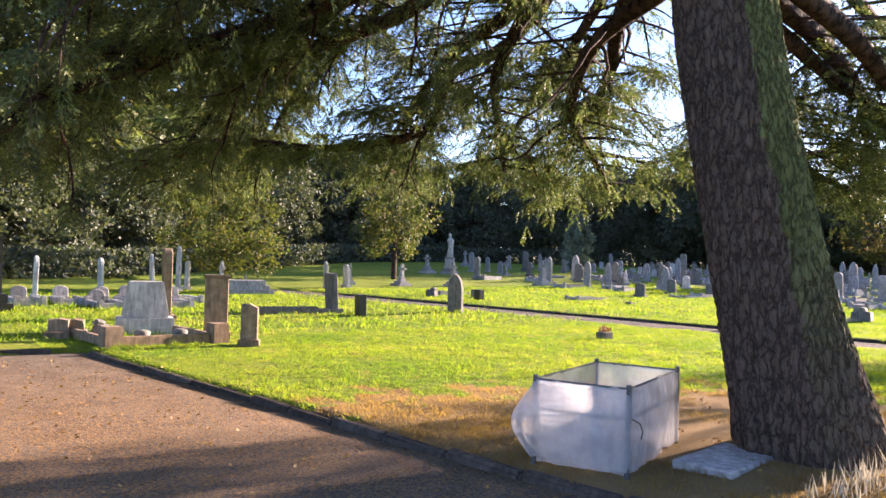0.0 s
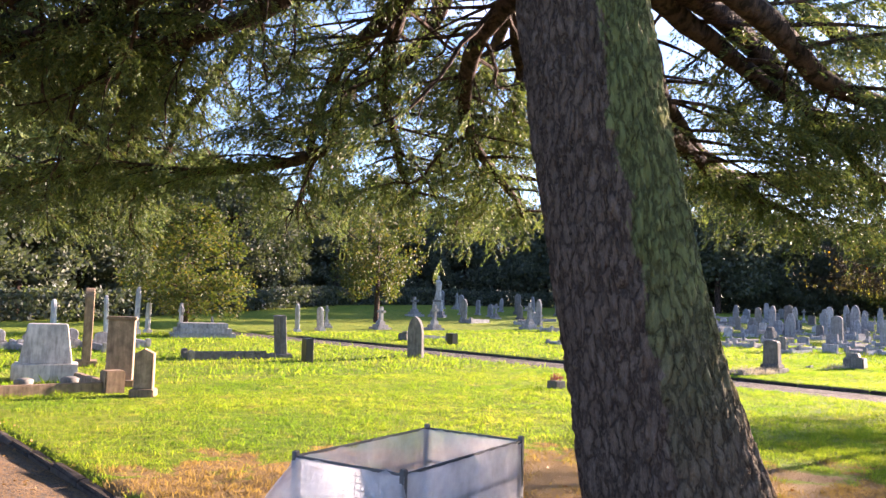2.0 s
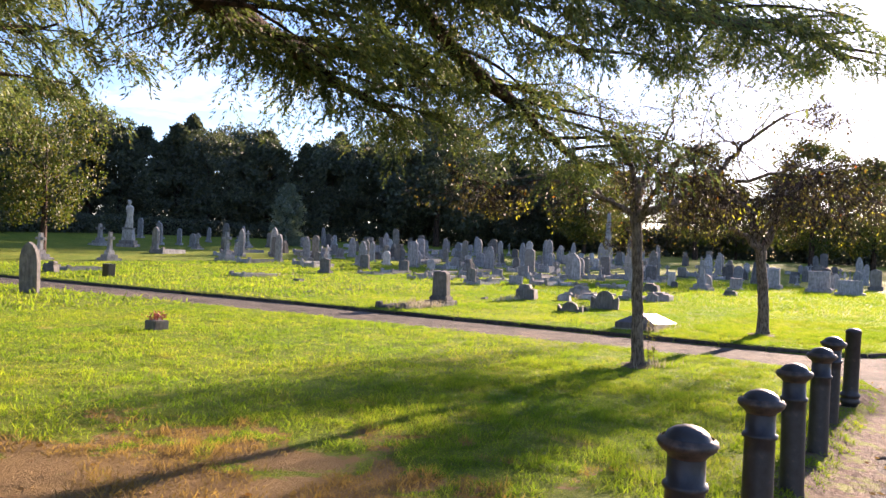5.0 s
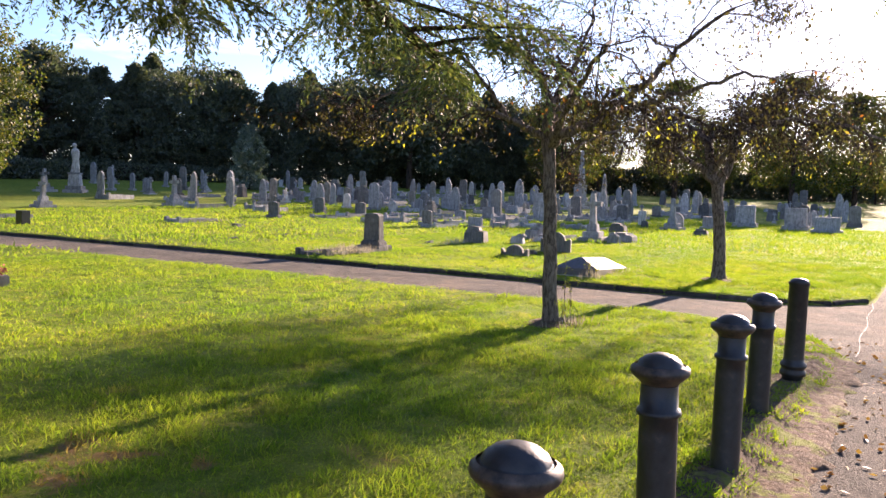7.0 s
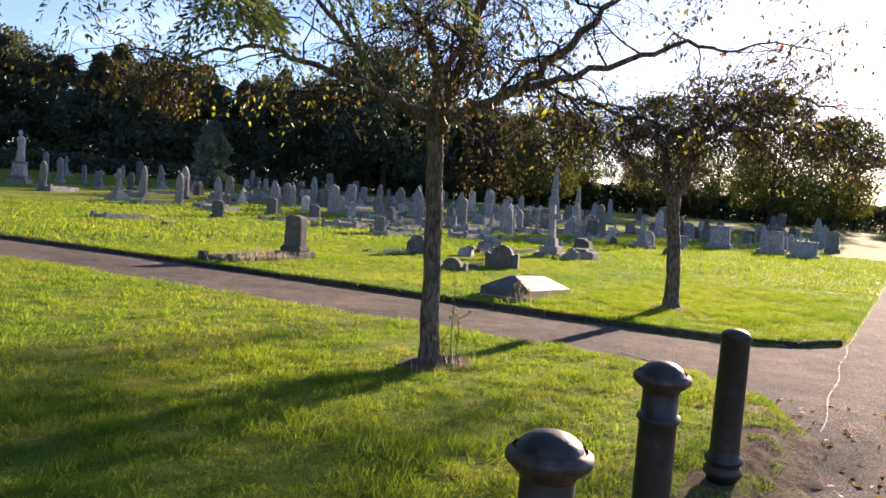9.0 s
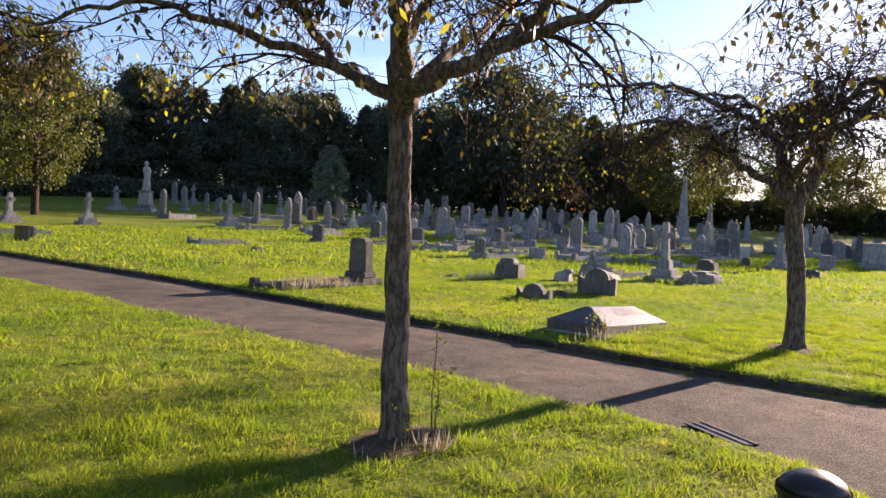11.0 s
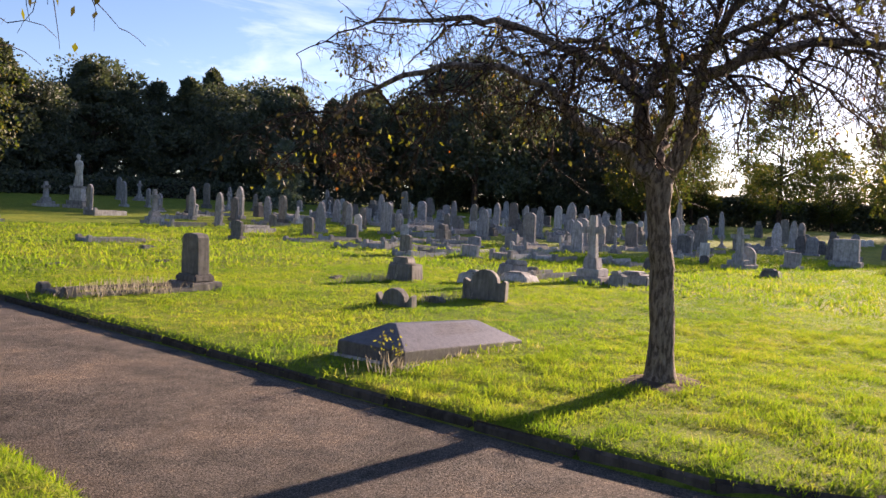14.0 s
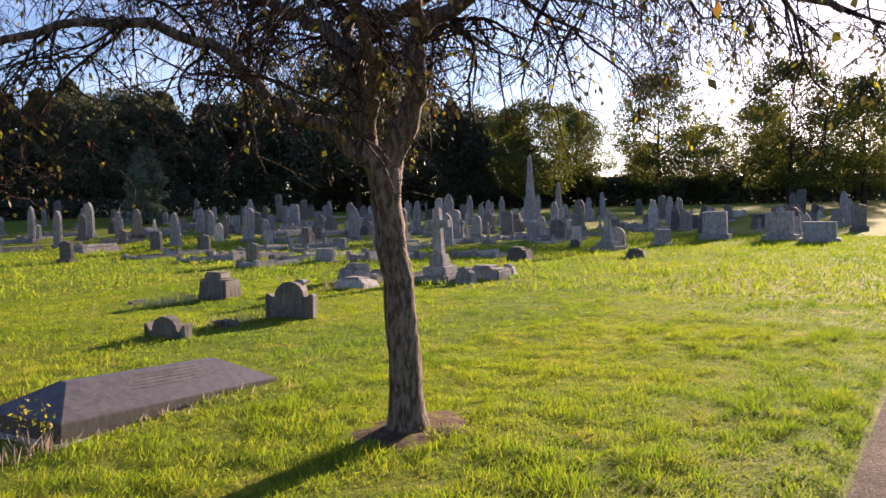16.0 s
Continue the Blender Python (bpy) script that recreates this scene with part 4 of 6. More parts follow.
# ---- graves ----
def outline(kind, w, h):
    """Face of a headstone: half-width outline from the foot up, as (y, z)."""
    a = w / 2
    if kind == "round":
        arc = [(a * math.cos(t), h - a + a * math.sin(t)) for t in np.linspace(0, math.pi, 13)]
    elif kind == "low_round":
        k = 0.32 * w
        arc = [(a * math.cos(t), h - k + k * math.sin(t)) for t in np.linspace(0, math.pi, 11)]
    elif kind == "pointed":
        arc = [(a, h * 0.62), (a * 0.93, h * 0.74), (a * 0.74, h * 0.86), (a * 0.42, h * 0.95), (0, h), (-a * 0.42, h * 0.95), (-a * 0.74, h * 0.86), (-a * 0.93, h * 0.74), (-a, h * 0.62)]
    elif kind == "gable":
        arc = [(a, h * 0.88), (0, h), (-a, h * 0.88)]
    elif kind == "shoulder":
        c = [(0.62 * a * math.cos(t), h - 0.55 * a + 0.55 * a * math.sin(t)) for t in np.linspace(0, math.pi, 9)]
        arc = [(a, h * 0.62), (a * 0.92, h * 0.68), (a * 0.72, h - 0.55 * a), *c, (-a * 0.72, h - 0.55 * a), (-a * 0.92, h * 0.68), (-a, h * 0.62)]
    elif kind == "chamfer":
        arc = [(a, h - 0.16 * w), (a - 0.10 * w, h - 0.04 * w), (0, h), (-(a - 0.10 * w), h - 0.04 * w), (-a, h - 0.16 * w)]
    else:
        arc = [(a, h), (-a, h)]
    return [(a, 0.0), *arc, (-a, 0.0)]


def headstone(kind, w, h, t, mat, plinth=True, name="headstone", label="weathered grey stone headstone on a low base, standing in grass"):
    ob = empty(name, Matrix(), label, "gravestone")
    z = 0.0
    if plinth:
        part("base", box(t * 2.4, w * 1.25, 0.20, (0, 0, -0.05), 0.02), mat, ob)
        z = 0.146
    part("slab", prism(outline(kind, w, h - z), t, z, 0.014), mat, ob)
    return ob


def cross_stone(h, mat, arm=0.5, label="stone cross on a stepped base"):
    ob = empty("cross", Matrix(), label, "cross")
    part("step", box(0.72, 0.72, 0.2, (0, 0, -0.05), 0.02), mat, ob)
    part("step", box(0.50, 0.50, 0.18, (0, 0, 0.147), 0.02), mat, ob)
    part("plinth", box(0.32, 0.32, 0.24, (0, 0, 0.324), 0.02, 0.85), mat, ob)
    part("shaft", box(0.17, 0.19, h - 0.56, (0, 0, 0.56), 0.015, 0.72), mat, ob)
    part("crosspiece", box(0.13, arm, 0.15, (0, 0, h - 0.40), 0.012), mat, ob)
    return ob


def wheel_cross(h, mat):
    ob = cross_stone(h, mat, 0.52, "stone wheel cross on a stepped base")
    bm = bmesh.new()
    for k in range(24):
        a, b = 2 * math.pi * k / 24, 2 * math.pi * (k + 1) / 24
        c = [bm.verts.new((sx * 0.045, r * math.cos(u), r * math.sin(u) + h - 0.33)) for sx in (-1, 1) for r in (0.16, 0.22) for u in (a, b)]
        for f in ((0, 1, 3, 2), (4, 6, 7, 5), (2, 3, 7, 6), (0, 4, 5, 1)):
            bm.faces.new([c[i] for i in f])
    bmesh.ops.remove_doubles(bm, verts=bm.verts[:], dist=1e-4)
    part("ring", bm, mat, ob)
    return ob


def obelisk(h, mat, label="tall stone obelisk on a stepped pedestal"):
    ob = empty("obelisk", Matrix(), label, "obelisk")
    part("step", box(1.0, 1.0, 0.24, (0, 0, -0.06), 0.02), mat, ob)
    part("step", box(0.78, 0.78, 0.22, (0, 0, 0.177), 0.02), mat, ob)
    part("pedestal", box(0.56, 0.56, h * 0.3, (0, 0, 0.394), 0.02, 0.95), mat, ob)
    part("cornice", box(0.64, 0.64, 0.10, (0, 0, 0.391 + h * 0.3), 0.02), mat, ob)
    part("needle", box(0.40, 0.40, h * 0.7 - 0.48, (0, 0, 0.488 + h * 0.3), 0.012, 0.42), mat, ob)
    part("tip", box(0.168, 0.168, 0.13, (0, 0, h + 0.005), 0.004, 0.1), mat, ob)
    return ob


def kerb_grave(length, w, mat, hh=0.14):
    """A low stone surround; the head end is at the origin, the foot end towards -x."""
    ob = empty("grave_surround", Matrix(), "low stone grave surround sunk in the grass", "grave")
    for s in (-1, 1):
        part("side_kerb", box(length, 0.12, hh + 0.06, (-length / 2, s * (w / 2 - 0.06), -0.06), 0.02, 1.0, 0.006, 3), mat, ob)
    part("foot_kerb", box(0.14, w - 0.25, hh + 0.05, (-length + 0.07, 0, -0.06), 0.02, 1.0, 0.006, 4), mat, ob)
    for s in (-1, 1):
        part("corner_post", box(0.19, 0.19, hh + 0.15, (-length + 0.08, s * (w / 2 - 0.06), -0.06), 0.025, 0.92), mat, ob)
    return ob


def rubble(w, h, mat, seed):
    """A sunken or broken block, uneven and part buried."""
    ob = empty("fallen_stone", Matrix(), "broken old stone lying low in the grass", "stone")
    rnd = random.Random(seed)
    part("block", box(w * 0.8, w, h + 0.06, (0, 0, -0.06), 0.04, rnd.uniform(0.7, 0.95), 0.02, seed), mat, ob)
    part("cap_piece", box(w * 0.55, w * 0.6, h * 0.35, (rnd.uniform(-.08, .08), rnd.uniform(-.12, .12), h - 0.02), 0.03, 0.85, 0.015, seed + 1), mat, ob)
    return ob


def statue(h):
    ped = empty("pedestal", Matrix(), "stepped stone pedestal under a standing figure", "pedestal")
    part("step", box(1.25, 1.25, 0.25, (0, 0, -0.05), 0.02), M_STONE, ped)
    part("step", box(0.98, 0.98, 0.25, (0, 0, 0.197), 0.02), M_STONE, ped)
    part("die", box(0.74, 0.74, 0.75, (0, 0, 0.444), 0.02, 0.86), M_STONE, ped)
    part("cornice", box(0.74, 0.74, 0.12, (0, 0, 1.191), 0.02), M_STONE, ped)
    bm = lathe([(0.27, 1.308), (0.29, 1.36), (0.25, 1.7), (0.20, 2.1), (0.24, 2.4), (0.27, 2.65), (0.20, 2.82), (0.09, 2.88), (0.08, 2.93), (0.13, 3.02), (0.14, 3.10), (0.10, 3.2), (0, 3.24)], 14)
    for v in bm.verts:
        v.co.x *= 0.75
        v.co.y += 0.05 * math.sin(v.co.z * 2.2)
    fig = part("statue", bm, M_PALE, None, smooth=True)
    tagged(fig, "pale weathered stone standing figure on its pedestal", "statue")
    return ped, fig


def at_place(ob, x, y, turn=0.0, lean=(0, 0), scale=1.0, squash=None):
    sc = Matrix.Diagonal((*(squash or (scale, scale, scale)), 1))
    ob.matrix_basis = pose(x, y, gz(x, y) - 0.01, *lean, turn) @ sc
    return ob


def face_west(rnd, spread=5):
    return rnd.uniform(-spread, spread)


def set_out(makers, rows, group, seed, lean=2.0):
    """Copies of the makers' stones at rows of (x, y, height, width), each scaled to its own size."""
    rnd = random.Random(seed)
    protos = [(f(), h, w) for f, h, w in makers]
    used = set()
    for i, (x, y, h, w) in enumerate(rows):
        k = rnd.randrange(len(protos))
        ob, h0, w0 = protos[k]
        m = pose(x, y, gz(x, y) - 0.02, rnd.uniform(-lean, lean), rnd.uniform(-lean, lean), face_west(rnd)) @ Matrix.Diagonal((min(1.3, max(0.8, w / w0)), w / w0, h / h0, 1))
        if k in used:
            c = copy_thing(ob, m)
        else:
            c = ob
            c.matrix_basis = m
            used.add(k)
        tagged(c, group=group)
    for k, (ob, _, _) in enumerate(protos):
        if k not in used:
            for c in (*ob.children_recursive, ob):
                bpy.data.objects.remove(c)


G_FIELD = "old headstones in the field"
set_out([(lambda: headstone("round", 0.6, 1.4, 0.15, M_STONE), 1.4, 0.6), (lambda: headstone("pointed", 0.6, 1.4, 0.16, M_STONE), 1.4, 0.6), (lambda: headstone("low_round", 0.6, 1.4, 0.15, M_STONE), 1.4, 0.6)],
        [(36.6, 42.9, 1.66, 0.6), (45.0, 56.6, 1.42, 0.6), (42.1, 50.0, 1.42, 0.58), (39.4, 34.8, 1.72, 0.53), (44.5, 40.5, 1.58, 0.7), (57.8, 48.1, 1.38, 0.48), (60.8, 33.6, 1.43, 0.57), (50.5, 20.6, 1.54, 0.75),
         (64.2, 30.7, 1.53, 0.58), (58.2, 26.0, 1.8, 0.72), (49.7, 23.1, 1.49, 0.54), (53.4, 37.5, 1.55, 0.54), (45.9, 29.5, 1.54, 0.55), (55.2, 35.5, 1.47, 0.54), (40.9, 39.8, 1.5, 0.57)], G_FIELD, 1)
set_out([(lambda: headstone("round", 0.65, 1.2, 0.16, M_STONE), 1.2, 0.65), (lambda: headstone("shoulder", 0.65, 1.2, 0.15, M_STONE), 1.2, 0.65)],
        [(53.1, 17.8, 0.86, 0.59), (73.2, 32.0, 1.35, 0.54), (64.9, 25.0, 1.11, 0.52), (66.4, 21.9, 0.74, 0.74), (64.2, 13.8, 1.54, 0.71), (67.2, 16.7, 1.55, 0.7)], G_FIELD, 2)
set_out([(lambda: headstone("gable", 0.62, 0.8, 0.14, M_DARK), 0.8, 0.62), (lambda: headstone("chamfer", 0.62, 0.8, 0.16, M_DARK), 0.8, 0.62), (lambda: headstone("square", 0.6, 0.8, 0.14, M_STONE), 0.8, 0.6)],
        [(35.5, 27.4, 0.79, 0.62), (42.5, 34.5, 0.69, 0.56), (40.1, 28.6, 1.06, 0.65), (37.2, 19.7, 0.85, 0.55), (40.6, 26.2, 0.79, 0.63), (52.4, 16.2, 1.2, 0.73), (46.4, 21.8, 0.68, 0.65), (49.7, 28.6, 0.74, 0.65),
         (60.9, 42.3, 1.35, 0.54), (52.1, 37.4, 1.14, 0.45), (65.5, 5.2, 1.47, 0.71), (53.5, 16.6, 1.26, 0.64), (39.2, 18.4, 0.54, 0.65), (24.1, 28.4, 0.5, 0.42)], "small dark headstones in the field", 3)
set_out([(lambda: cross_stone(1.5, M_STONE), 1.5, 0.72), (lambda: wheel_cross(1.5, M_STONE), 1.5, 0.72)],
        [(29.8, 37.2, 1.5, 0.9), (37.0, 49.5, 1.5, 0.9), (36.9, 36.5, 1.7, 0.8), (46.2, 55.9, 1.52, 0.6), (26.9, 38.6, 1.34, 0.8), (35.2, 11.1, 1.75, 0.72), (13.5, 33.5, 1.47, 0.66), (47.5, 11.8, 1.6, 0.8)], "stone crosses", 4)
set_out([(lambda: cross_stone(1.0, M_PALE, 0.42, "small white marble cross on a stepped base"), 1.0, 0.72)], [(45.9, 36.8, 1.0, 0.45)], "stone crosses", 5)
set_out([(lambda: obelisk(4.4, M_STONE), 4.4, 1.0)], [(65.3, 24.2, 4.5, 1.15), (67.0, 23.0, 2.7, 0.9)], "tall obelisks", 6, 0.3)
set_out([(lambda: headstone("square", 0.6, 0.7, 0.2, M_STONE, True, "headstone", "squat square stone headstone on a wide base"), 0.7, 0.6)],
        [(51.0, 10.9, 0.69, 0.64), (55.7, 10.0, 1.3, 1.0), (56.4, 7.4, 1.3, 1.1), (59.0, 7.2, 1.0, 0.45), (55.4, 5.7, 0.89, 1.2)], G_FIELD, 7)
at_place(headstone("round", 0.75, 0.85, 0.14, M_STONE), 48.8, 12.0)
at_place(headstone("square", 0.42, 0.83, 0.10, M_PALE, False, "headstone", "small plain white upright headstone"), 50.0, 14.2)
at_place(headstone("low_round", 0.36, 0.38, 0.12, M_DARK, False, "headstone", "tiny dark headstone in front of a white one"), 48.3, 13.5)
set_out([(lambda: rubble(0.6, 0.4, M_DARK, 2), 0.4, 0.6), (lambda: rubble(0.6, 0.4, M_DARK, 7), 0.4, 0.6)],
        [(35.2, 13.1, 0.2, 0.5), (29.2, 14.2, 0.14, 0.2), (24.8, 18.4, 0.13, 0.3), (42.2, 12.7, 0.37, 0.82), (27.8, 19.2, 0.12, 0.35), (44.4, 9.6, 0.25, 0.5), (29.6, 23.4, 0.12, 0.35)], "sunken stones", 8, 5)
for gx, gy, gl, gw in ((31.0, 26.6, 2.0, 0.9), (36.2, 12.6, 2.2, 0.9), (46.8, 19.6, 2.0, 0.9), (25.6, 31.0, 1.9, 0.9), (41.0, 22.0, 1.9, 0.9), (43.5, 25.0, 1.9, 0.9)):
    at_place(kerb_grave(gl, gw, M_STONE), gx, gy)
rnd_low = random.Random(9)
low = at_place(kerb_grave(1.9, 0.9, M_STONE, 0.16), 44.0, 22.5)
for k in range(90):
    gx, gy = rnd_low.uniform(38, 70), rnd_low.uniform(14, 44)
    copy_thing(low, pose(gx, gy, gz(gx, gy) - 0.02, rnd_low.uniform(-2, 2), 0, rnd_low.uniform(-6, 6)) @ Matrix.Diagonal((1, rnd_low.uniform(0.8, 1.2), rnd_low.uniform(0.7, 1.7), 1)))
ped, fig = statue(3.3)
at_place(ped, 38.4, 48.4, 40)
at_place(fig, 38.4, 48.4, 40)

# the further field: row after row of old stones
FAR = [(lambda: headstone("round", 0.6, 1.3, 0.15, M_STONE), 1.3, 0.6), (lambda: headstone("pointed", 0.6, 1.3, 0.15, M_STONE), 1.3, 0.6), (lambda: headstone("shoulder", 0.65, 1.2, 0.15, M_STONE), 1.2, 0.65),
       (lambda: headstone("gable", 0.6, 1.1, 0.14, M_STONE), 1.1, 0.6), (lambda: cross_stone(1.6, M_STONE), 1.6, 0.72), (lambda: headstone("chamfer", 0.62, 1.0, 0.15, M_DARK), 1.0, 0.62),
       (lambda: headstone("low_round", 0.6, 1.0, 0.14, M_DARK), 1.0, 0.6), (lambda: wheel_cross(1.6, M_STONE), 1.6, 0.72), (lambda: headstone("round", 0.55, 1.1, 0.12, M_PALE, True, "headstone", "pale marble headstone on a low base, standing in grass"), 1.1, 0.55),
       (lambda: rubble(0.7, 0.5, M_DARK, 12), 0.9, 0.6)]
rows, rnd_rows = [], random.Random(77)
for i in range(20):
    for j in range(28):
        x, y = 43 + i * 2.4 + rnd_rows.uniform(-0.8, 0.8), 7 + j * 1.7 + rnd_rows.uniform(-0.7, 0.7)
        dense = 0.6 if 16 < y < 50 else 0.45
        if x + 0.25 * y < 50 or x + 0.62 * y > 98 or rnd_rows.random() > dense or (x < 60 and y < 17):
            continue
        rows.append((x, y, rnd_rows.choice((0.6, 0.8, 0.95, 1.1, 1.3, 1.5)) * rnd_rows.uniform(0.9, 1.1), rnd_rows.uniform(0.42, 0.68)))
set_out(FAR, rows, G_FIELD, 21, 2.5)

# graves by the side path


def pillar_headstone():
    """A thick upright stone with a canted top on two steps."""
    ob = empty("headstone", Matrix(), "dark thick headstone with canted top on a two-step base", "gravestone")
    part("step", box(0.62, 0.78, 0.20, (0, 0, -0.05), 0.02), M_DARK, ob)
    part("base", box(0.44, 0.62, 0.14, (0, 0, 0.147), 0.03, 0.9), M_DARK, ob)
    bm = prism(outline("chamfer", 0.50, 0.72), 0.24, 0.284, 0.014)
    for v in bm.verts:
        v.co.y *= 1 - 0.14 * max(0.0, v.co.z - 0.284)
    part("slab", bm, M_DARK, ob)
    return ob


at_place(pillar_headstone(), 25.08, 13.25, 4, (0, -1))
at_place(kerb_grave(2.3, 0.95, M_DARK, 0.08), 24.9, 13.3, 2)
at_place(headstone("shoulder", 0.86, 0.58, 0.16, M_DARK, False, "headstone", "dark shouldered headstone sunk in the grass"), 28.85, 9.68, 14, (0, 3))
at_place(headstone("shoulder", 0.74, 0.31, 0.16, M_DARK, False, "headstone", "small dark scrolled headstone sunk deep in grass"), 26.70, 9.85, 8, (0, -4))
at_place(rubble(0.72, 0.42, M_DARK, 5), 30.4, 13.2, 10)
at_place(rubble(0.34, 0.10, M_DARK, 15), 27.8, 9.95, 10)
for kx, ky, kw, kh, tn in ((31.6, 12.3, 0.5, 0.26, 8), (33.2, 12.0, 0.9, 0.2, 3), (34.2, 12.9, 0.8, 0.36, -14), (34.9, 10.2, 0.45, 0.30, 0), (36.1, 10.3, 0.9, 0.26, 2), (37.3, 10.4, 0.4, 0.22, 5)):
    at_place(rubble(kw, kh, M_STONE, int(kx * 10)), kx, ky, tn)


M_LETTER = make_stone("cut_lettering", [(0.0, (0.17, 0.16, 0.16)), (1.0, (0.17, 0.16, 0.16))], (0.12, 0.115, 0.11))


def ledger():
    """A low hipped granite grave cover on a thin plinth."""
    ob = empty("ledger_stone", Matrix(), "polished grey granite grave cover with sloping ends and a cut inscription", "grave")
    part("plinth", box(2.36, 1.12, 0.10, (0, 0, -0.04), 0.012), M_STONE, ob)
    bm = bmesh.new()
    lo = [(-1.12, -0.5, 0.058), (1.12, -0.5, 0.058), (1.12, 0.5, 0.058), (-1.12, 0.5, 0.058)]
    mid = [(x, y, 0.215) for x, y, _ in lo]
    hi = [(-0.80, -0.05, 0.46), (0.74, -0.05, 0.45), (0.74, 0.05, 0.45), (-0.80, 0.05, 0.46)]
    r = [[bm.verts.new(v) for v in ring] for ring in (lo, mid, hi)]
    for a, b in zip(r, r[1:]):
        for i in range(4):
            bm.faces.new((a[i], a[(i + 1) % 4], b[(i + 1) % 4], b[i]))
    bm.faces.new(r[2])
    bm.faces.new(r[0][::-1])
    bmesh.ops.bevel(bm, geom=bm.edges[:], offset=0.006, segments=2, affect="EDGES")
    part("cover", bm, M_GRANITE, ob)
    # worn lines of lettering, too small to read
    rnd = random.Random(3)
    bm = bmesh.new()
    for k in range(5):
        y = -0.11 - 0.042 * k
        x = -0.30 + rnd.uniform(0, 0.12) - 0.04 * k
        while x < 0.42 + 0.04 * k:
            w = rnd.uniform(0.015, 0.05)
            z0, z1 = [0.215 + (0.5 + v) / 0.45 * 0.24 + 0.0045 for v in (y, y + 0.014)]
            bm.faces.new([bm.verts.new(v) for v in ((x, y, z0), (x + w, y, z0), (x + w, y + 0.014, z1), (x, y + 0.014, z1))])
            x += w + 0.014
    part("inscription", bm, M_LETTER, ob, "pale cut lettering, too worn to read")["kind"] = "stuff"
    return ob


ledger().matrix_basis = pose(24.16, 6.72, gz(24.16, 6.72) - 0.095, 0, 3.0, 5) @ Matrix.Diagonal((1.02, 0.90, 0.88, 1))

# graves beyond the first drive
tall = at_place(headstone("square", 0.52, 1.36, 0.24, M_TAN, True, "headstone", "tall brown headstone with a moulded cap"), 6.75, 17.0, 68)
part("cap", box(0.31, 0.58, 0.08, (0, 0, 1.355), 0.02), M_TAN, tall)
at_place(headstone("gable", 0.34, 0.88, 0.18, M_TAN, True, "headstone", "small tan gabled headstone on a base"), 6.64, 14.92, 62)
at_place(headstone("round", 0.62, 2.0, 0.22, M_TAN, True, "headstone", "tall tan round-topped headstone"), 7.13, 21.6, -12)
at_place(headstone("gable", 0.40, 0.42, 0.3, M_TAN, True, "headstone", "squat twin-gabled stone beside the drive"), 3.70, 18.0, 70)
at_place(headstone("gable", 0.36, 0.40, 0.3, M_TAN, True, "headstone", "squat twin-gabled stone beside the drive"), 4.02, 18.05, 70)


def tapered_monument(at, turn):
    ob = empty("monument", Matrix(), "white tapered marble block monument on a plinth", "monument")
    part("plinth", box(0.85, 1.25, 0.42, (0, 0, -0.05), 0.02), M_PALE, ob)
    part("block", box(0.62, 1.02, 0.84, (0, 0, 0.368), 0.02, 0.74), M_PALE, ob)
    return at_place(ob, *at, turn)


tapered_monument((5.66, 18.6), -102)


def plot_kerb(x0, y0, x1, y1):
    """A kerbed plot with heavy corner posts."""
    d = Vector((x1 - x0, y1 - y0, 0))
    ob = empty("grave_plot", pose(x0, y0, gz(x0, y0) - 0.02, 0, 0, math.degrees(math.atan2(d.y, d.x))), "kerbed family grave plot with square corner posts", "grave")
    part("front_kerb", box(d.length - 0.35, 0.16, 0.24, (d.length / 2, 0, -0.03), 0.02), M_TAN, ob)
    for k in (0, d.length):
        part("corner_post", box(0.36, 0.36, 0.46, (k, 0, -0.04), 0.02), M_TAN, ob)
    for k in (0, d.length):
        part("side_kerb", box(0.15, 2.0, 0.22, (k, 1.2, -0.03), 0.02), M_TAN, ob)
    for k in (0.36, 0.72):
        part("stone_vase", lathe([(0.10, 0), (0.16, 0.06), (0.17, 0.14), (0.10, 0.18), (0, 0.16)], 10), M_DARK, ob, smooth=True, m=pose(d.length * k, 0.5, 0.1))
    return ob


plot_kerb(4.12, 15.6, 6.30, 15.75)
dark = obelisk(4.2, M_BLACK, "tall dark granite pedestal monument on steps")
at_place(dark, 3.3, 25.6, 0, (0, 0), 1.25)
dark["category"] = "monument"
at_place(headstone("square", 0.72, 1.35, 0.20, M_DARK, True), 13.2, 23.0, -8, (0, -4))
at_place(kerb_grave(2.6, 1.1, M_DARK, 0.2), 12.8, 22.9, -8)
at_place(headstone("square", 0.42, 0.72, 0.24, M_BLACK, False, "headstone", "small black granite block headstone"), 13.15, 21.1, -8)
at_place(headstone("pointed", 0.58, 1.38, 0.15, M_DARK, False, "headstone", "dark weathered pointed headstone beside the path"), 17.34, 21.45, 20, (0, -2))
at_place(headstone("square", 0.40, 0.5, 0.3, M_BLACK, False, "headstone", "small black granite block headstone"), 23.3, 27.1)
at_place(rubble(0.5, 0.34, M_DARK, 22), 22.6, 29.8, 20)
at_place(rubble(0.4, 0.30, M_DARK, 31), 4.5, 17.9, 20)


def table_tomb():
    ob = empty("table_tomb", Matrix(), "stepped grey stone slab tomb", "tomb")
    for k, (a, b) in enumerate(((2.6, 1.5), (2.3, 1.25), (2.0, 1.0))):
        part("step", box(a, b, 0.22, (0, 0, -0.04 + k * 0.217), 0.02), M_STONE, ob)
    return ob


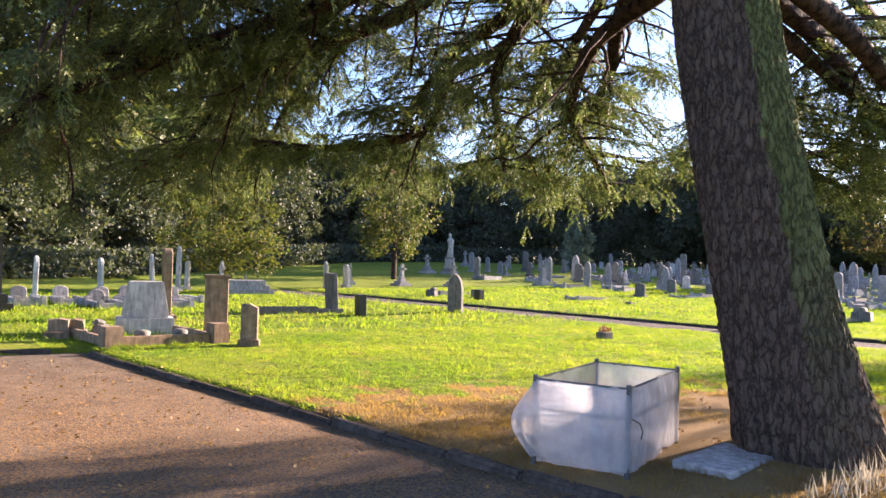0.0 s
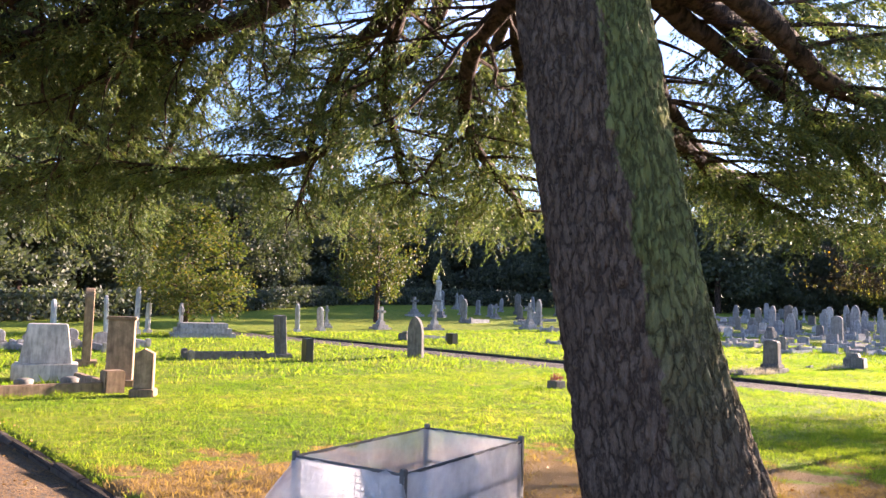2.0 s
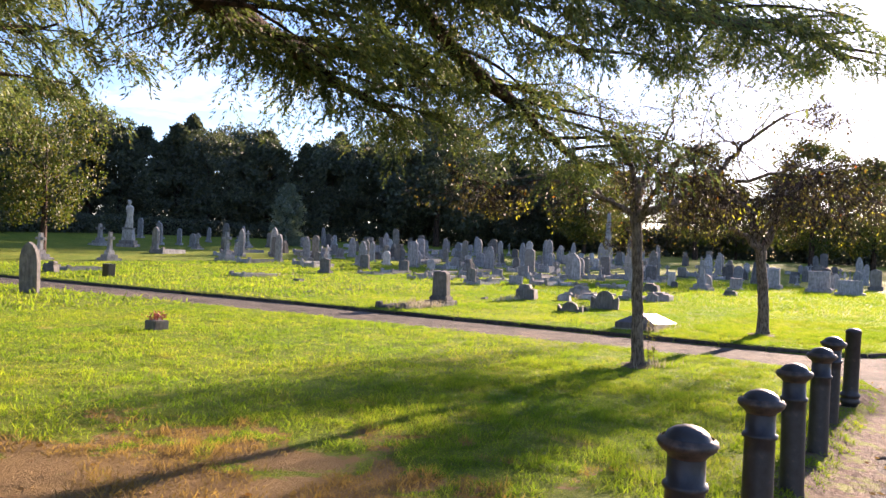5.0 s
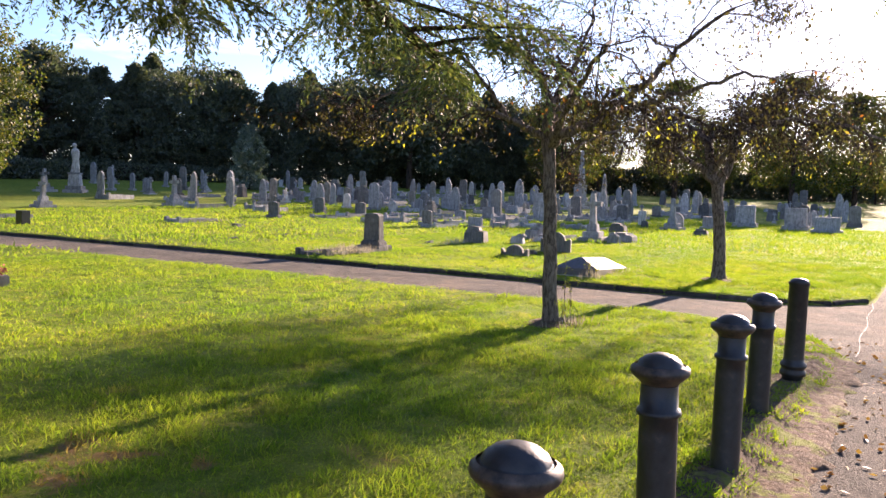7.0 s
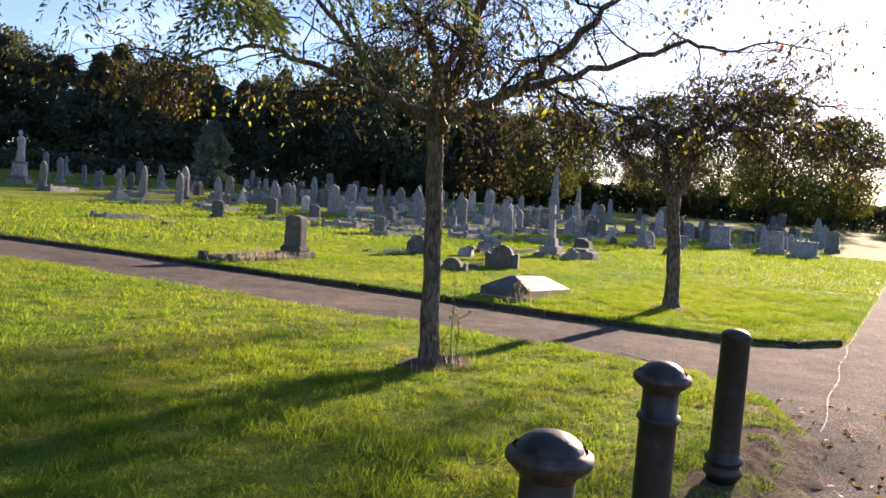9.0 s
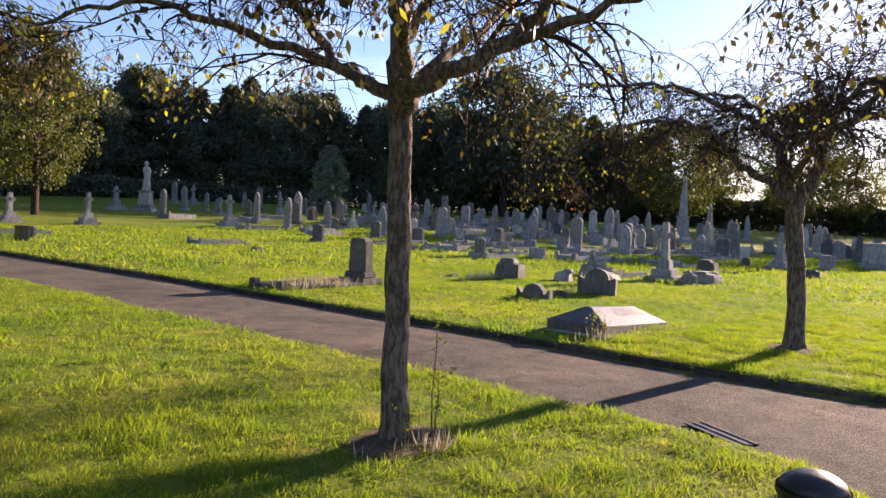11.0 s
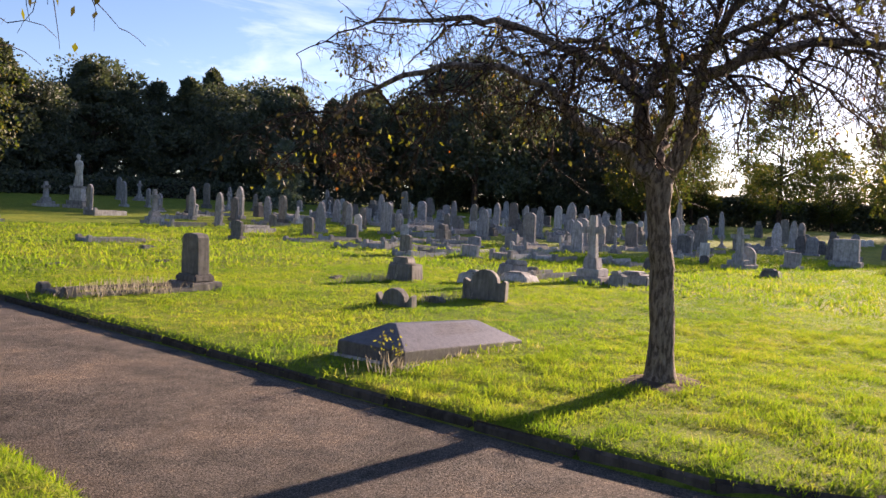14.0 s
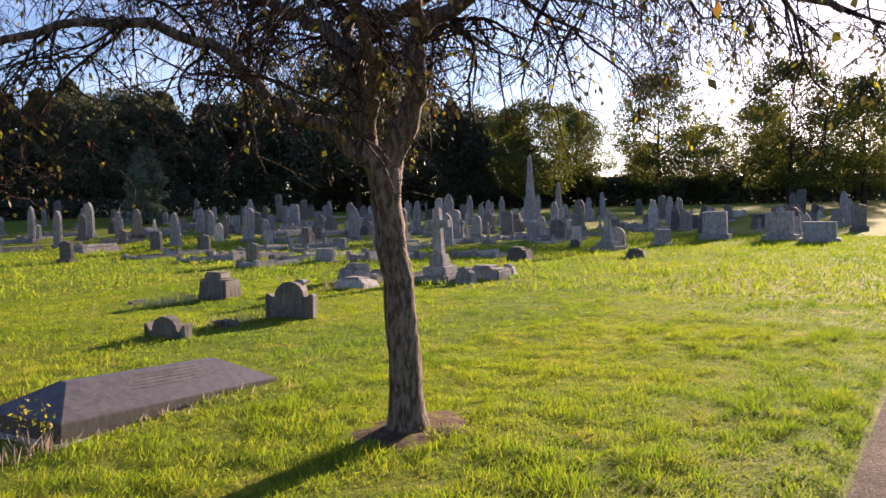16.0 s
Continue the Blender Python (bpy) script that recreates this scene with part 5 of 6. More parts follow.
at_place(table_tomb(), 14.5, 33.6, -10)
set_out([(lambda: headstone("round", 0.6, 1.3, 0.15, M_PALE), 1.3, 0.6), (lambda: headstone("low_round", 0.6, 1.2, 0.15, M_STONE), 1.2, 0.6), (lambda: cross_stone(1.5, M_STONE), 1.5, 0.72)],
        [(5.6, 31.5, 1.6, 0.5), (10.6, 34.0, 1.4, 0.5), (12.2, 35.4, 1.7, 0.5), (13.0, 36.5, 1.3, 0.55), (20.5, 36.5, 1.2, 0.5), (22.2, 37.2, 1.3, 0.55), (24.0, 39.8, 1.3, 0.5), (16.4, 37.5, 1.1, 0.6), (9.0, 36.0, 1.2, 0.6)], G_FIELD, 31)
for k, (gx, gy) in enumerate(((4.8, 29.5), (6.2, 29.9), (7.5, 29.6), (8.6, 30.4), (10.2, 30.0), (6.9, 27.8), (9.1, 28.0))):
    at_place(kerb_grave(1.9, 0.9, M_STONE, 0.22), gx, gy, 90)
    at_place(headstone("low_round", 0.5, 0.55, 0.14, M_STONE), gx, gy + 0.3, 90)


# ---- wire litter bin lined with clear plastic ----
def make_film():
    m, nt, b = shader("clear_film", 0.22, 0, 0.5)
    n = noise_tex(nt, coords(nt), 5, 5, 0.6)
    b.inputs["Base Color"].default_value = (0.80, 0.82, 0.84, 1)
    out = nt.nodes["Material Output"]
    tp, ms = nt.nodes.new("ShaderNodeBsdfTransparent"), nt.nodes.new("ShaderNodeMixShader")
    tl, m2 = nt.nodes.new("ShaderNodeBsdfTranslucent"), nt.nodes.new("ShaderNodeMixShader")
    tl.inputs["Color"].default_value = (0.8, 0.82, 0.84, 1)
    m2.inputs[0].default_value = 0.5
    wire(nt, b, "BSDF", m2, 1)
    wire(nt, tl, "BSDF", m2, 2)
    f = ramp_of(nt, n, "Fac", [(0.3, grey(0.34)), (0.75, grey(0.56))])
    wire(nt, f, "Color", ms, 0)
    wire(nt, tp, "BSDF", ms, 1)
    wire(nt, m2, "Shader", ms, 2)
    wire(nt, ms, "Shader", out, "Surface")
    bumped(nt, b, n, "Fac", 0.6, 0.03)
    return m


M_FILM = make_film()
mi, nti, bi = shader("galvanised_wire", 0.5, 0.7, 0.5)
bi.inputs["Base Color"].default_value = (0.10, 0.105, 0.11, 1)
M_WIRE = mi


def litter_bin(at, turn):
    """A long wire cage on four corner posts, lined and wrapped with crumpled clear sheet."""
    wx, wy, h = 1.40, 0.77, 0.68
    ob = empty("litter_bin", pose(*at, gz(*at) - 0.01, 0, 0, turn), "rectangular wire-mesh bin lined with torn clear plastic", "bin")
    for sx in (-1, 1):
        for sy in (-1, 1):
            part("post", box(0.035, 0.035, h + 0.04, (sx * wx / 2, sy * wy / 2, 0), 0.004), M_WIRE, ob)
    for s in (-1, 1):
        for z in (h, h * 0.66):
            part("rail", box(wx - 0.035, 0.016, 0.016, (0, s * wy / 2, z), 0.003), M_WIRE, ob)
            part("rail", box(0.016, wy - 0.035, 0.016, (s * wx / 2, 0, z), 0.003), M_WIRE, ob)
    for s in (-1, 1):
        for along in (0, 1):
            store = ([], [])
            w = (wx, wy)[along]
            place = (lambda u, z: (u, s * wy / 2, z)) if along == 0 else (lambda u, z: (s * wx / 2, u, z))
            count = int(w / 0.04)
            for k in range(1, count):
                u = -w / 2 + w * k / count
                tube([place(u, 0.05), place(u, h)], [0.002, 0.002], 4, store)
            for k in range(1, 16):
                z = 0.05 + (h - 0.05) * k / 16
                tube([place(-w / 2, z), place(w / 2, z)], [0.002, 0.002], 4, store)
            put("mesh_panel", mesh_of("mesh_panel", store[0], store[1], M_WIRE), ob)
    # an inner skin folded over the rim, and an outer skirt that bellies out low at two corners
    for inner in (0, 1):
        V, F = [], []
        n, rows_ = 200, 26
        for i in range(rows_ + 1):
            v = i / rows_
            for k in range(n):
                u = 4 * k / n
                side, f = int(u), u - int(u)
                cx, cy = [(-1 + 2 * f, -1), (1, -1 + 2 * f), (1 - 2 * f, 1), (-1, 1 - 2 * f)][side]
                z = (h + 0.006) - v * (h - (0.02 if inner else 0.05 + 0.05 * noise.noise(Vector((cx * 2, cy * 2, 7)))))
                at_ = Vector((cx * wx * 3.2, cy * wy * 3.2, z * 1.6 + inner * 9))
                fold = 0.030 * noise.noise(at_) + 0.014 * noise.noise(at_ * 3.1) + 0.008 * abs(noise.noise(at_ * 6.0))
                if inner:
                    grow_ = -0.03 + fold * (0.3 + v)
                else:
                    belly = math.exp(-((cx + 1) ** 2 * 2.5 + (cy - 0.8) ** 2 * 3.5)) + 0.35 * math.exp(-((cx - 1) ** 2 * 4 + (cy + 0.2) ** 2 * 3))
                    grow_ = 0.014 + max(-0.004, fold * min(1, v * 4)) + 0.15 * belly * math.sin(math.pi * min(1, v * 0.95)) ** 1.5
                V.append((cx * (wx / 2 + grow_), cy * (wy / 2 + grow_), z + (0.02 * noise.noise(Vector((cx * 5, cy * 5, 2))) if i == 0 else 0)))
        for i in range(rows_):
            for k in range(n):
                a, b = i * n + k, i * n + (k + 1) % n
                F.append((a, b, b + n, a + n))
        put("liner" if inner else "skirt", mesh_of("liner", V, F, M_FILM, True), ob, label="crumpled translucent plastic sheet")
    store = ([], [])
    tube([(-wx / 2 + 0.02, -wy / 2 - 0.03, 0.46), (-wx / 2 + 0.08, -wy / 2 - 0.07, 0.42), (-wx / 2 + 0.11, -wy / 2 - 0.08, 0.36), (-wx / 2 + 0.11, -wy / 2 - 0.07, 0.30)], [0.006] * 4, 5, store)
    put("tie", mesh_of("tie", store[0], store[1], M_WIRE, True), ob, label="loose dark tie")
    return ob


litter_bin((5.24, 4.33), 20.6)
slab = part("paving_slab", box(0.95, 0.5, 0.07, (0, 0, 0), 0.01, 1.0, 0.004, 2), M_STONE)
slab.matrix_basis = pose(5.72, 3.5, gz(5.72, 3.5) - 0.03, 0, 0, 8)
tagged(slab, "grey concrete slab lying by the bin", "slab")


def flower_pot(at):
    ob = empty("flower_vase", pose(*at, gz(*at) - 0.02), "dark square stone flower vase with faded red flowers", "vase")
    part("pot", box(0.30, 0.30, 0.19, (0, 0, 0), 0.015), M_DARK, ob)
    mm, nn, b_ = shader("faded_petals", 0.7)
    b_.inputs["Base Color"].default_value = (0.42, 0.13, 0.09, 1)
    rs = np.random.RandomState(4)
    c = rs.normal(size=(140, 3)) * np.array([0.07, 0.07, 0.04]) + np.array([0, 0, 0.25])
    V, F = leaf_cloud(c, rs.normal(size=(140, 3)) + np.array([0, 0, 0.5]), 0.05, 0.02, rs)
    put("flowers", mesh_of("flowers", V, F, mm), ob, label="faded red flowers")["kind"] = "stuff"
    return ob


flower_pot((14.9, 12.55))


# ---- drain, kerbs ----
def drain():
    ob = empty("drain_grate", pose(19.72, 3.28, float(level(19.72, 3.28)) + 0.004, 0, 0, 62), "long iron drain grating at the path edge", "drain")
    for s in (-1, 1):
        part("frame_bar", box(0.62, 0.03, 0.012, (0, s * 0.085, 0), 0.003), M_PAINT, ob)
    part("bar", box(0.60, 0.035, 0.012, (0, 0, 0), 0.003), M_PAINT, ob)
    # no hollow here: a flat black sheet paints the dark below the grating
    part("pit", box(0.60, 0.14, 0.004, (0, 0, 0.001), 0), M_BLACK, ob)
    return ob


drain()


def kerb_line(name, pts, label, height, width, step, proud):
    """Kerb stones end to end along a line of (x, y)."""
    P = limb_path([(x, y, 0) for x, y in pts], 400)
    d = np.concatenate([[0], np.cumsum(np.linalg.norm(np.diff(P, axis=0), axis=1))])
    line = tagged(empty(name, Matrix(), label, "kerb", kind="structure"))
    shared = {}
    s, rnd = 0.0, random.Random(8)
    while s + step < d[-1]:
        a = np.array([np.interp(s, d, P[:, k]) for k in (0, 1)])
        b = np.array([np.interp(s + step - 0.012, d, P[:, k]) for k in (0, 1)])
        c = (a + b) / 2
        k = rnd.randrange(4)
        if k not in shared:
            bm = box(step - 0.012, width, height + 0.15, (0, 0, -0.15), 0.026, 1.0, 0.011, 50 + k)
            shared[k] = bpy.data.meshes.new("kerb_stone")
            bm.to_mesh(shared[k])
            bm.free()
            shared[k].materials.append(M_KERB)
        put("kerb_stone", shared[k], line, pose(c[0], c[1], float(level(*c)) + proud + rnd.uniform(-0.008, 0.008), 0, 0, math.degrees(math.atan2(b[1] - a[1], b[0] - a[0]))))
        s += step
    return line


def lawn_edge(x_or_y, lo, hi, fixed):
    return [(x_or_y(t), t) if fixed == "y" else (t, x_or_y(t)) for t in np.linspace(lo, hi, 8)]


arc = lambda cx, cy, r, a0, a1, n=7: [(cx + r * math.cos(radians(a)), cy + r * math.sin(radians(a))) for a in np.linspace(a0, a1, n)]
kerb_line("kerb_1", [(float(kerb_x(y)) + 0.02, y) for y in (15.2, 12.5, 10, 8, 6, 4.6)] + arc(float(kerb_x(4.4)) + 3.0, EDGE + 3.0, 2.97, 186, 250), "dark worn stone kerb beside the drive", 0.062, 0.12, 0.9, 0.0)
kerb_line("kerb_2", [(22.14 - float(bend(y)), y) for y in (34, 28, 22, 16, 10, 6, 3.4)] + arc(22.12 + 1.7, EDGE + 0.05 + 1.7, 1.68, 188, 265), "low dark stone edging of the side path", 0.07, 0.05, 0.9, 0.0)
kerb_line("kerb_3", [(-3.0, 17.1), (-1.0, 16.7), (1.0, 16.0), (2.4, 15.7), (3.4, 15.55)], "dark worn stone kerb beside the drive", 0.085, 0.13, 0.9, 0.0)


# ---- far trees ----
def far_tree_proto(name, label, kind, h, r, mat, seed, leaves, leaf, low=0.10, bark=M_LIMB_BARK):
    """A background tree with a trunk, a few limbs and a ragged crown of many leaf clumps."""
    rs, rnd = np.random.RandomState(seed), random.Random(seed)
    ob = empty(name, Matrix(), label, "tree")
    store = ([], [])
    top = h * (0.9 if kind == "cone" else 0.7)
    tube([(0, 0, -0.2), (0.05, 0.02, top * 0.3), (rnd.uniform(-.2, .2), rnd.uniform(-.2, .2), top * 0.6), (0, 0, top)], [0.28 * h / 12, 0.22 * h / 12, 0.15 * h / 12, 0.03], 9, store, 0.05, rnd)
    put("trunk", mesh_of("trunk", store[0], store[1], bark, True), ob)
    for k in range(7):
        store = ([], [])
        a, z = k * 2.4, h * rnd.uniform(0.25, 0.6)
        tube([(0, 0, z), (math.cos(a) * r * 0.4, math.sin(a) * r * 0.4, z + h * 0.07), (math.cos(a) * r * 0.8, math.sin(a) * r * 0.8, z + h * (0.16 if kind != "cone" else 0.02))], [0.10 * h / 12, 0.06 * h / 12, 0.02], 5, store)
        put("limb", mesh_of("limb", store[0], store[1], bark, True), ob)
    C, S = [], []
    clumps = 130
    for k in range(clumps):
        a = rnd.uniform(0, 2 * math.pi)
        if kind == "cone":
            u = rnd.random() ** 0.8
            z = h * (0.05 + 0.95 * u)
            rad = r * (1 - u) ** 0.75 * rnd.uniform(0.55, 1.08) + 0.05
            size = r * 0.20 * (1.15 - u * 0.75)
        elif kind == "column":
            u = rnd.random()
            z = h * (low + (0.98 - low) * u)
            rad = r * min(1, 2.2 * (1 - u) + 0.12) * rnd.uniform(0.4, 1.1)
            size = r * 0.27
        else:
            u = rnd.random()
            z = h * (0.20 + 0.78 * u)
            rad = r * math.sqrt(max(0.02, 1 - (2 * u - 0.85) ** 2 / 1.35)) * rnd.uniform(0.35, 1.08)
            size = r * 0.26
        C.append((rad * math.cos(a), rad * math.sin(a), z))
        S.append(size * rnd.uniform(0.55, 1.35))
    C, S = np.array(C), np.array(S)
    pick = rs.randint(0, clumps, leaves)
    d = rs.normal(size=(leaves, 3))
    d /= np.linalg.norm(d, axis=1, keepdims=True)
    p = C[pick] + d * (S[pick] * rs.uniform(0.25, 1.0, leaves) ** 0.6)[:, None] * np.array([1, 1, 0.75])
    axis = d + rs.normal(size=(leaves, 3)) * 0.6 + np.array([0, 0, 0.5 if kind != "round" else -0.2])
    V, F = leaf_cloud(p, axis, leaf, leaf * 0.32, rs)
    put("crown", mesh_of("crown", V, F, mat), ob)["kind"] = "stuff"
    return ob


def plant(protos, rows, group):
    used = set()
    rnd = random.Random(len(rows))
    for x, y, k, sc in rows:
        m = pose(x, y, gz(x, y) - 0.1, 0, 0, rnd.uniform(0, 360)) @ Matrix.Diagonal((sc * rnd.uniform(0.9, 1.15), sc * rnd.uniform(0.9, 1.15), sc, 1))
        if k in used:
            ob = copy_thing(protos[k], m)
        else:
            ob, _ = protos[k], used.add(k)
            ob.matrix_basis = m
        tagged(ob, group=group)


DARKS = [far_tree_proto("yew_tree", "dark dense conifer in the boundary belt", "column", 11, 3.6, M_DARKLEAF, 1, 15000, 0.32),
         far_tree_proto("yew_tree", "dark dense conifer in the boundary belt", "cone", 12, 3.8, M_DARKLEAF, 2, 15000, 0.32),
         far_tree_proto("holm_oak", "dark broad evergreen in the boundary belt", "round", 11, 4.6, M_DARKLEAF, 3, 16000, 0.30),
         far_tree_proto("tall_pine", "tall dark pine in the boundary belt", "column", 13, 3.0, M_DARKLEAF, 4, 13000, 0.34)]
belt, rnd_belt = [], random.Random(5)
spine = limb_path([(-22, 40, 0), (-2, 46, 0), (16, 58, 0), (36, 68, 0), (58, 70, 0), (76, 60, 0), (92, 50, 0), (101, 43, 0)], 38)
for i, p in enumerate(spine):
    belt.append((p[0] + rnd_belt.uniform(-1, 1), p[1] + rnd_belt.uniform(-1.5, 1.5), i % 4, rnd_belt.uniform(0.82, 1.05)))
    belt.append((p[0] + rnd_belt.uniform(-2, 2), p[1] + 6 + rnd_belt.uniform(-2, 2), (i + 2) % 4, rnd_belt.uniform(0.9, 1.12)))
plant(DARKS, belt, "boundary tree belt")
LIGHTS = [far_tree_proto("lime_tree", "leafy broad tree beginning to turn", "round", 12, 4.6, M_BROAD, 11, 15000, 0.27),
          far_tree_proto("lime_tree", "leafy broad tree beginning to turn", "round", 14, 4.4, M_BROAD, 12, 15000, 0.27)]
copy_thing(DARKS[2], pose(80, 51, gz(80, 51) - 0.1, 0, 0, 70) @ Matrix.Diagonal((1.4, 1.4, 1.35, 1)))
plant(LIGHTS, [(90, 37, 0, 0.9), (100, 27, 1, 1.0), (104, 38, 0, 1.0), (98, 14, 1, 1.0), (110, 9, 0, 1.2), (125, 22, 1, 0.9), (130, 30, 0, 1.0), (140, 12, 1, 1.0), (150, 0, 0, 1.1), (118, 46, 1, 1.0), (14.5, 36.0, 0, 0.55), (30, 44, 1, 0.72), (145, -14, 1, 1.1), (120, -12, 0, 1.0), (102, 46, 0, 0.8), (112, 33, 0, 0.55), (116, 26, 1, 0.5), (124, 16, 0, 0.5), (128, 8, 1, 0.5), (132, 2, 0, 0.6), (122, 36, 1, 0.6), (136, 20, 0, 0.7), (150, 26, 1, 0.8), (108, 52, 0, 0.9)], "leafy trees round the field")
fir = far_tree_proto("young_fir", "small blue-green conifer among the graves", "column", 5.2, 1.35, M_BLUEFIR, 21, 9000, 0.2, 0.02)
at_place(fir, 54.1, 49.0)
second = far_tree_proto("conifer", "large conifer with a pale brown trunk beside the drive", "column", 14, 4.2, M_NEEDLE, 31, 9000, 0.3, 0.34, M_BARK)
at_place(second, 1.75, 20.6, 0, (0, 0), 1, (1.5, 1.5, 1))


# ---- boundary hedge and wall ----
def make_soil():
    m, nt, b = shader("bare_soil", 0.95, 0, 0.1)
    co = position(nt)
    n = noise_tex(nt, co, 14, 6, 0.75)
    col = ramp_of(nt, n, "Fac", [(0.3, (0.045, 0.03, 0.022)), (0.5, (0.11, 0.075, 0.052)), (0.62, (0.17, 0.12, 0.08)), (0.75, (0.22, 0.15, 0.09))])
    moss = noise_tex(nt, co, 4.5, 5, 0.7)
    col = mixed(nt, ramp_of(nt, moss, "Fac", [(0.52, (0, 0, 0)), (0.62, (0.9, 0.9, 0.9))]), "Color", col, (0.15, 0.17, 0.03))
    wire(nt, col, "Color", b, "Base Color")
    bumped(nt, b, n, "Fac", 1.0, 0.03)
    return m


M_SOIL = make_soil()
# brown brick with the shade of the tree belt put into its colour
M_BRICK = make_stone("shade_darkened_brick", [(0.0, (0.035, 0.027, 0.022)), (1.0, (0.045, 0.032, 0.026))], (0.12, 0.10, 0.07), 0.9, 5.0)


def boundary(pts, name, label, h, t, mat):
    P = limb_path([(x, y, 0) for x, y in pts], 40)
    V, F = [], []
    for i, p in enumerate(P):
        d = P[min(i + 1, len(P) - 1)] - P[max(i - 1, 0)]
        n = np.array([-d[1], d[0], 0]) / np.linalg.norm(d)
        z = float(level(p[0], p[1]))
        for s, zz in ((-1, -0.2), (-1, h), (1, h), (1, -0.2)):
            q = p + n * s * t / 2
            V.append((q[0], q[1], z + zz))
    for i in range(len(P) - 1):
        for k in range(3):
            a = i * 4 + k
            F.append((a, a + 1, a + 5, a + 4))
    F += [(0, 3, 2, 1), tuple(len(V) - 4 + k for k in range(4))]
    return tagged(put(name, mesh_of(name, V, F, mat)), label, "wall", kind="structure")


boundary([(40, 64.5), (48, 66), (60, 65.5)], "wall_boundary", "old brown brick boundary wall, coloured dark for the shade under the trees", 1.5, 0.3, M_BRICK)


def hedge(pts, h, seed):
    rs = np.random.RandomState(seed)
    P = limb_path([(x, y, 0) for x, y in pts], 300)
    n = 26000 if h < 3 else 60000
    k = rs.randint(0, 300, n)
    c = P[k] + rs.normal(size=(n, 3)) * np.array([0.5, 0.5, 0])
    c[:, 2] = level(c[:, 0], c[:, 1]) + rs.uniform(0, 1, n) ** 0.8 * h * (0.9 + 0.2 * value_noise(c[:, 0], c[:, 1], 1.6, 5))
    V, F = leaf_cloud(c, rs.normal(size=(n, 3)), 0.26 if h < 3 else 0.42, 0.10 if h < 3 else 0.17, rs)
    ob = empty("hedge", Matrix(), "tall dark clipped boundary hedge", "hedge")
    put("foliage", mesh_of("foliage", V, F, M_DARKLEAF), ob)["kind"] = "stuff"
    for i in range(6, 300, 12):
        store = ([], [])
        x, y = P[i, 0], P[i, 1]
        tube([(x, y, float(level(x, y)) - 0.1), (x + 0.05, y, float(level(x, y)) + h * 0.4), (x - 0.04, y + 0.05, float(level(x, y)) + h * 0.75)], [0.07, 0.05, 0.025], 6, store)
        put("stem", mesh_of("stem", store[0], store[1], M_LIMB_BARK), ob)
    return ob


hedge([(-24, 36), (-10, 40), (0, 43), (14, 50), (26, 57), (38, 63)], 1.7, 3)
hedge([(88, 52), (104, 40), (122, 24), (140, 4), (150, -25)], 3.6, 4)
hedge([(38, 63), (54, 66), (72, 61), (88, 52)], 1.7, 5)


def bare_patch(at, rx, ry, seed, label):
    """A ragged low heap of bare earth."""
    V, F = [], []
    n, rings = 40, 6
    x0, y0 = at
    V.append((x0, y0, gz(x0, y0) + 0.05))
    for i in range(1, rings + 1):
        u = i / rings
        for k in range(n):
            a = 2 * math.pi * k / n
            w = 1 + 0.35 * noise.noise(Vector((math.cos(a) * 2, math.sin(a) * 2, seed)))
            x, y = x0 + rx * u * w * math.cos(a), y0 + ry * u * w * math.sin(a)
            lump = 0.02 * noise.noise(Vector((x * 9, y * 9, 0)))
            V.append((x, y, gz(x, y) + 0.055 * (1 - u ** 3) - 0.014 * u + lump * (1 - u)))
    for k in range(n):
        F.append((0, 1 + k, 1 + (k + 1) % n))
    for i in range(rings - 1):
        for k in range(n):
            a, b = 1 + i * n + k, 1 + i * n + (k + 1) % n
            F.append((a, a + n, b + n, b))
    return tagged(put("bare_earth", mesh_of("bare_earth", V, F, M_SOIL, True)), label, "soil")


bare_patch((24.60, 4.22), 0.62, 0.40, 2.0, "ring of bare brown earth round a tree foot")
bare_patch((17.52, 4.54), 0.50, 0.36, 5.0, "ring of bare earth and weeds round a tree foot")


def verge():
    """The trodden strip of soil and moss between the bollards and the tarmac."""
    xs = np.arange(9.5, 18.6, 0.06)
    us = np.linspace(0, 1, 12)
    V, F = [], []
    for x in xs:
        fade = min(1.0, (x - 9.5) / 2.5, (18.6 - x) / 0.8)
        lift = 0.55 * max(0.0, x - 17.3)
        lo = EDGE - (0.10 + 0.30 * float(value_noise(x, 0.0, 0.5, 21)) + 0.16 * float(value_noise(x, 3.0, 0.16, 22))) * fade + lift
        hi = EDGE + 0.34 + 0.1 * float(value_noise(x, 9.0, 0.4, 23)) + lift
        for u in us:
            y = lo + (hi - lo) * u
            base = max(float(level(x, y)), float(turf_z(x, y)))
            V.append((x, y, base + 0.03 * math.sin(math.pi * min(1, u * 1.02)) ** 0.5 * fade - 0.012 * (1 - fade) + 0.02 * noise.noise(Vector((x * 11, y * 11, 3))) * math.sin(math.pi * u) - (0.012 if u in (0.0, 1.0) else 0)))
    n = len(us)
    for i in range(len(xs) - 1):
        for k in range(n - 1):
            a = i * n + k
            F.append((a, a + n, a + n + 1, a + 1))
    return tagged(put("verge", mesh_of("verge", V, F, M_SOIL, True)), "trodden soil verge with moss and leaf litter", "verge", kind="structure")


verge()


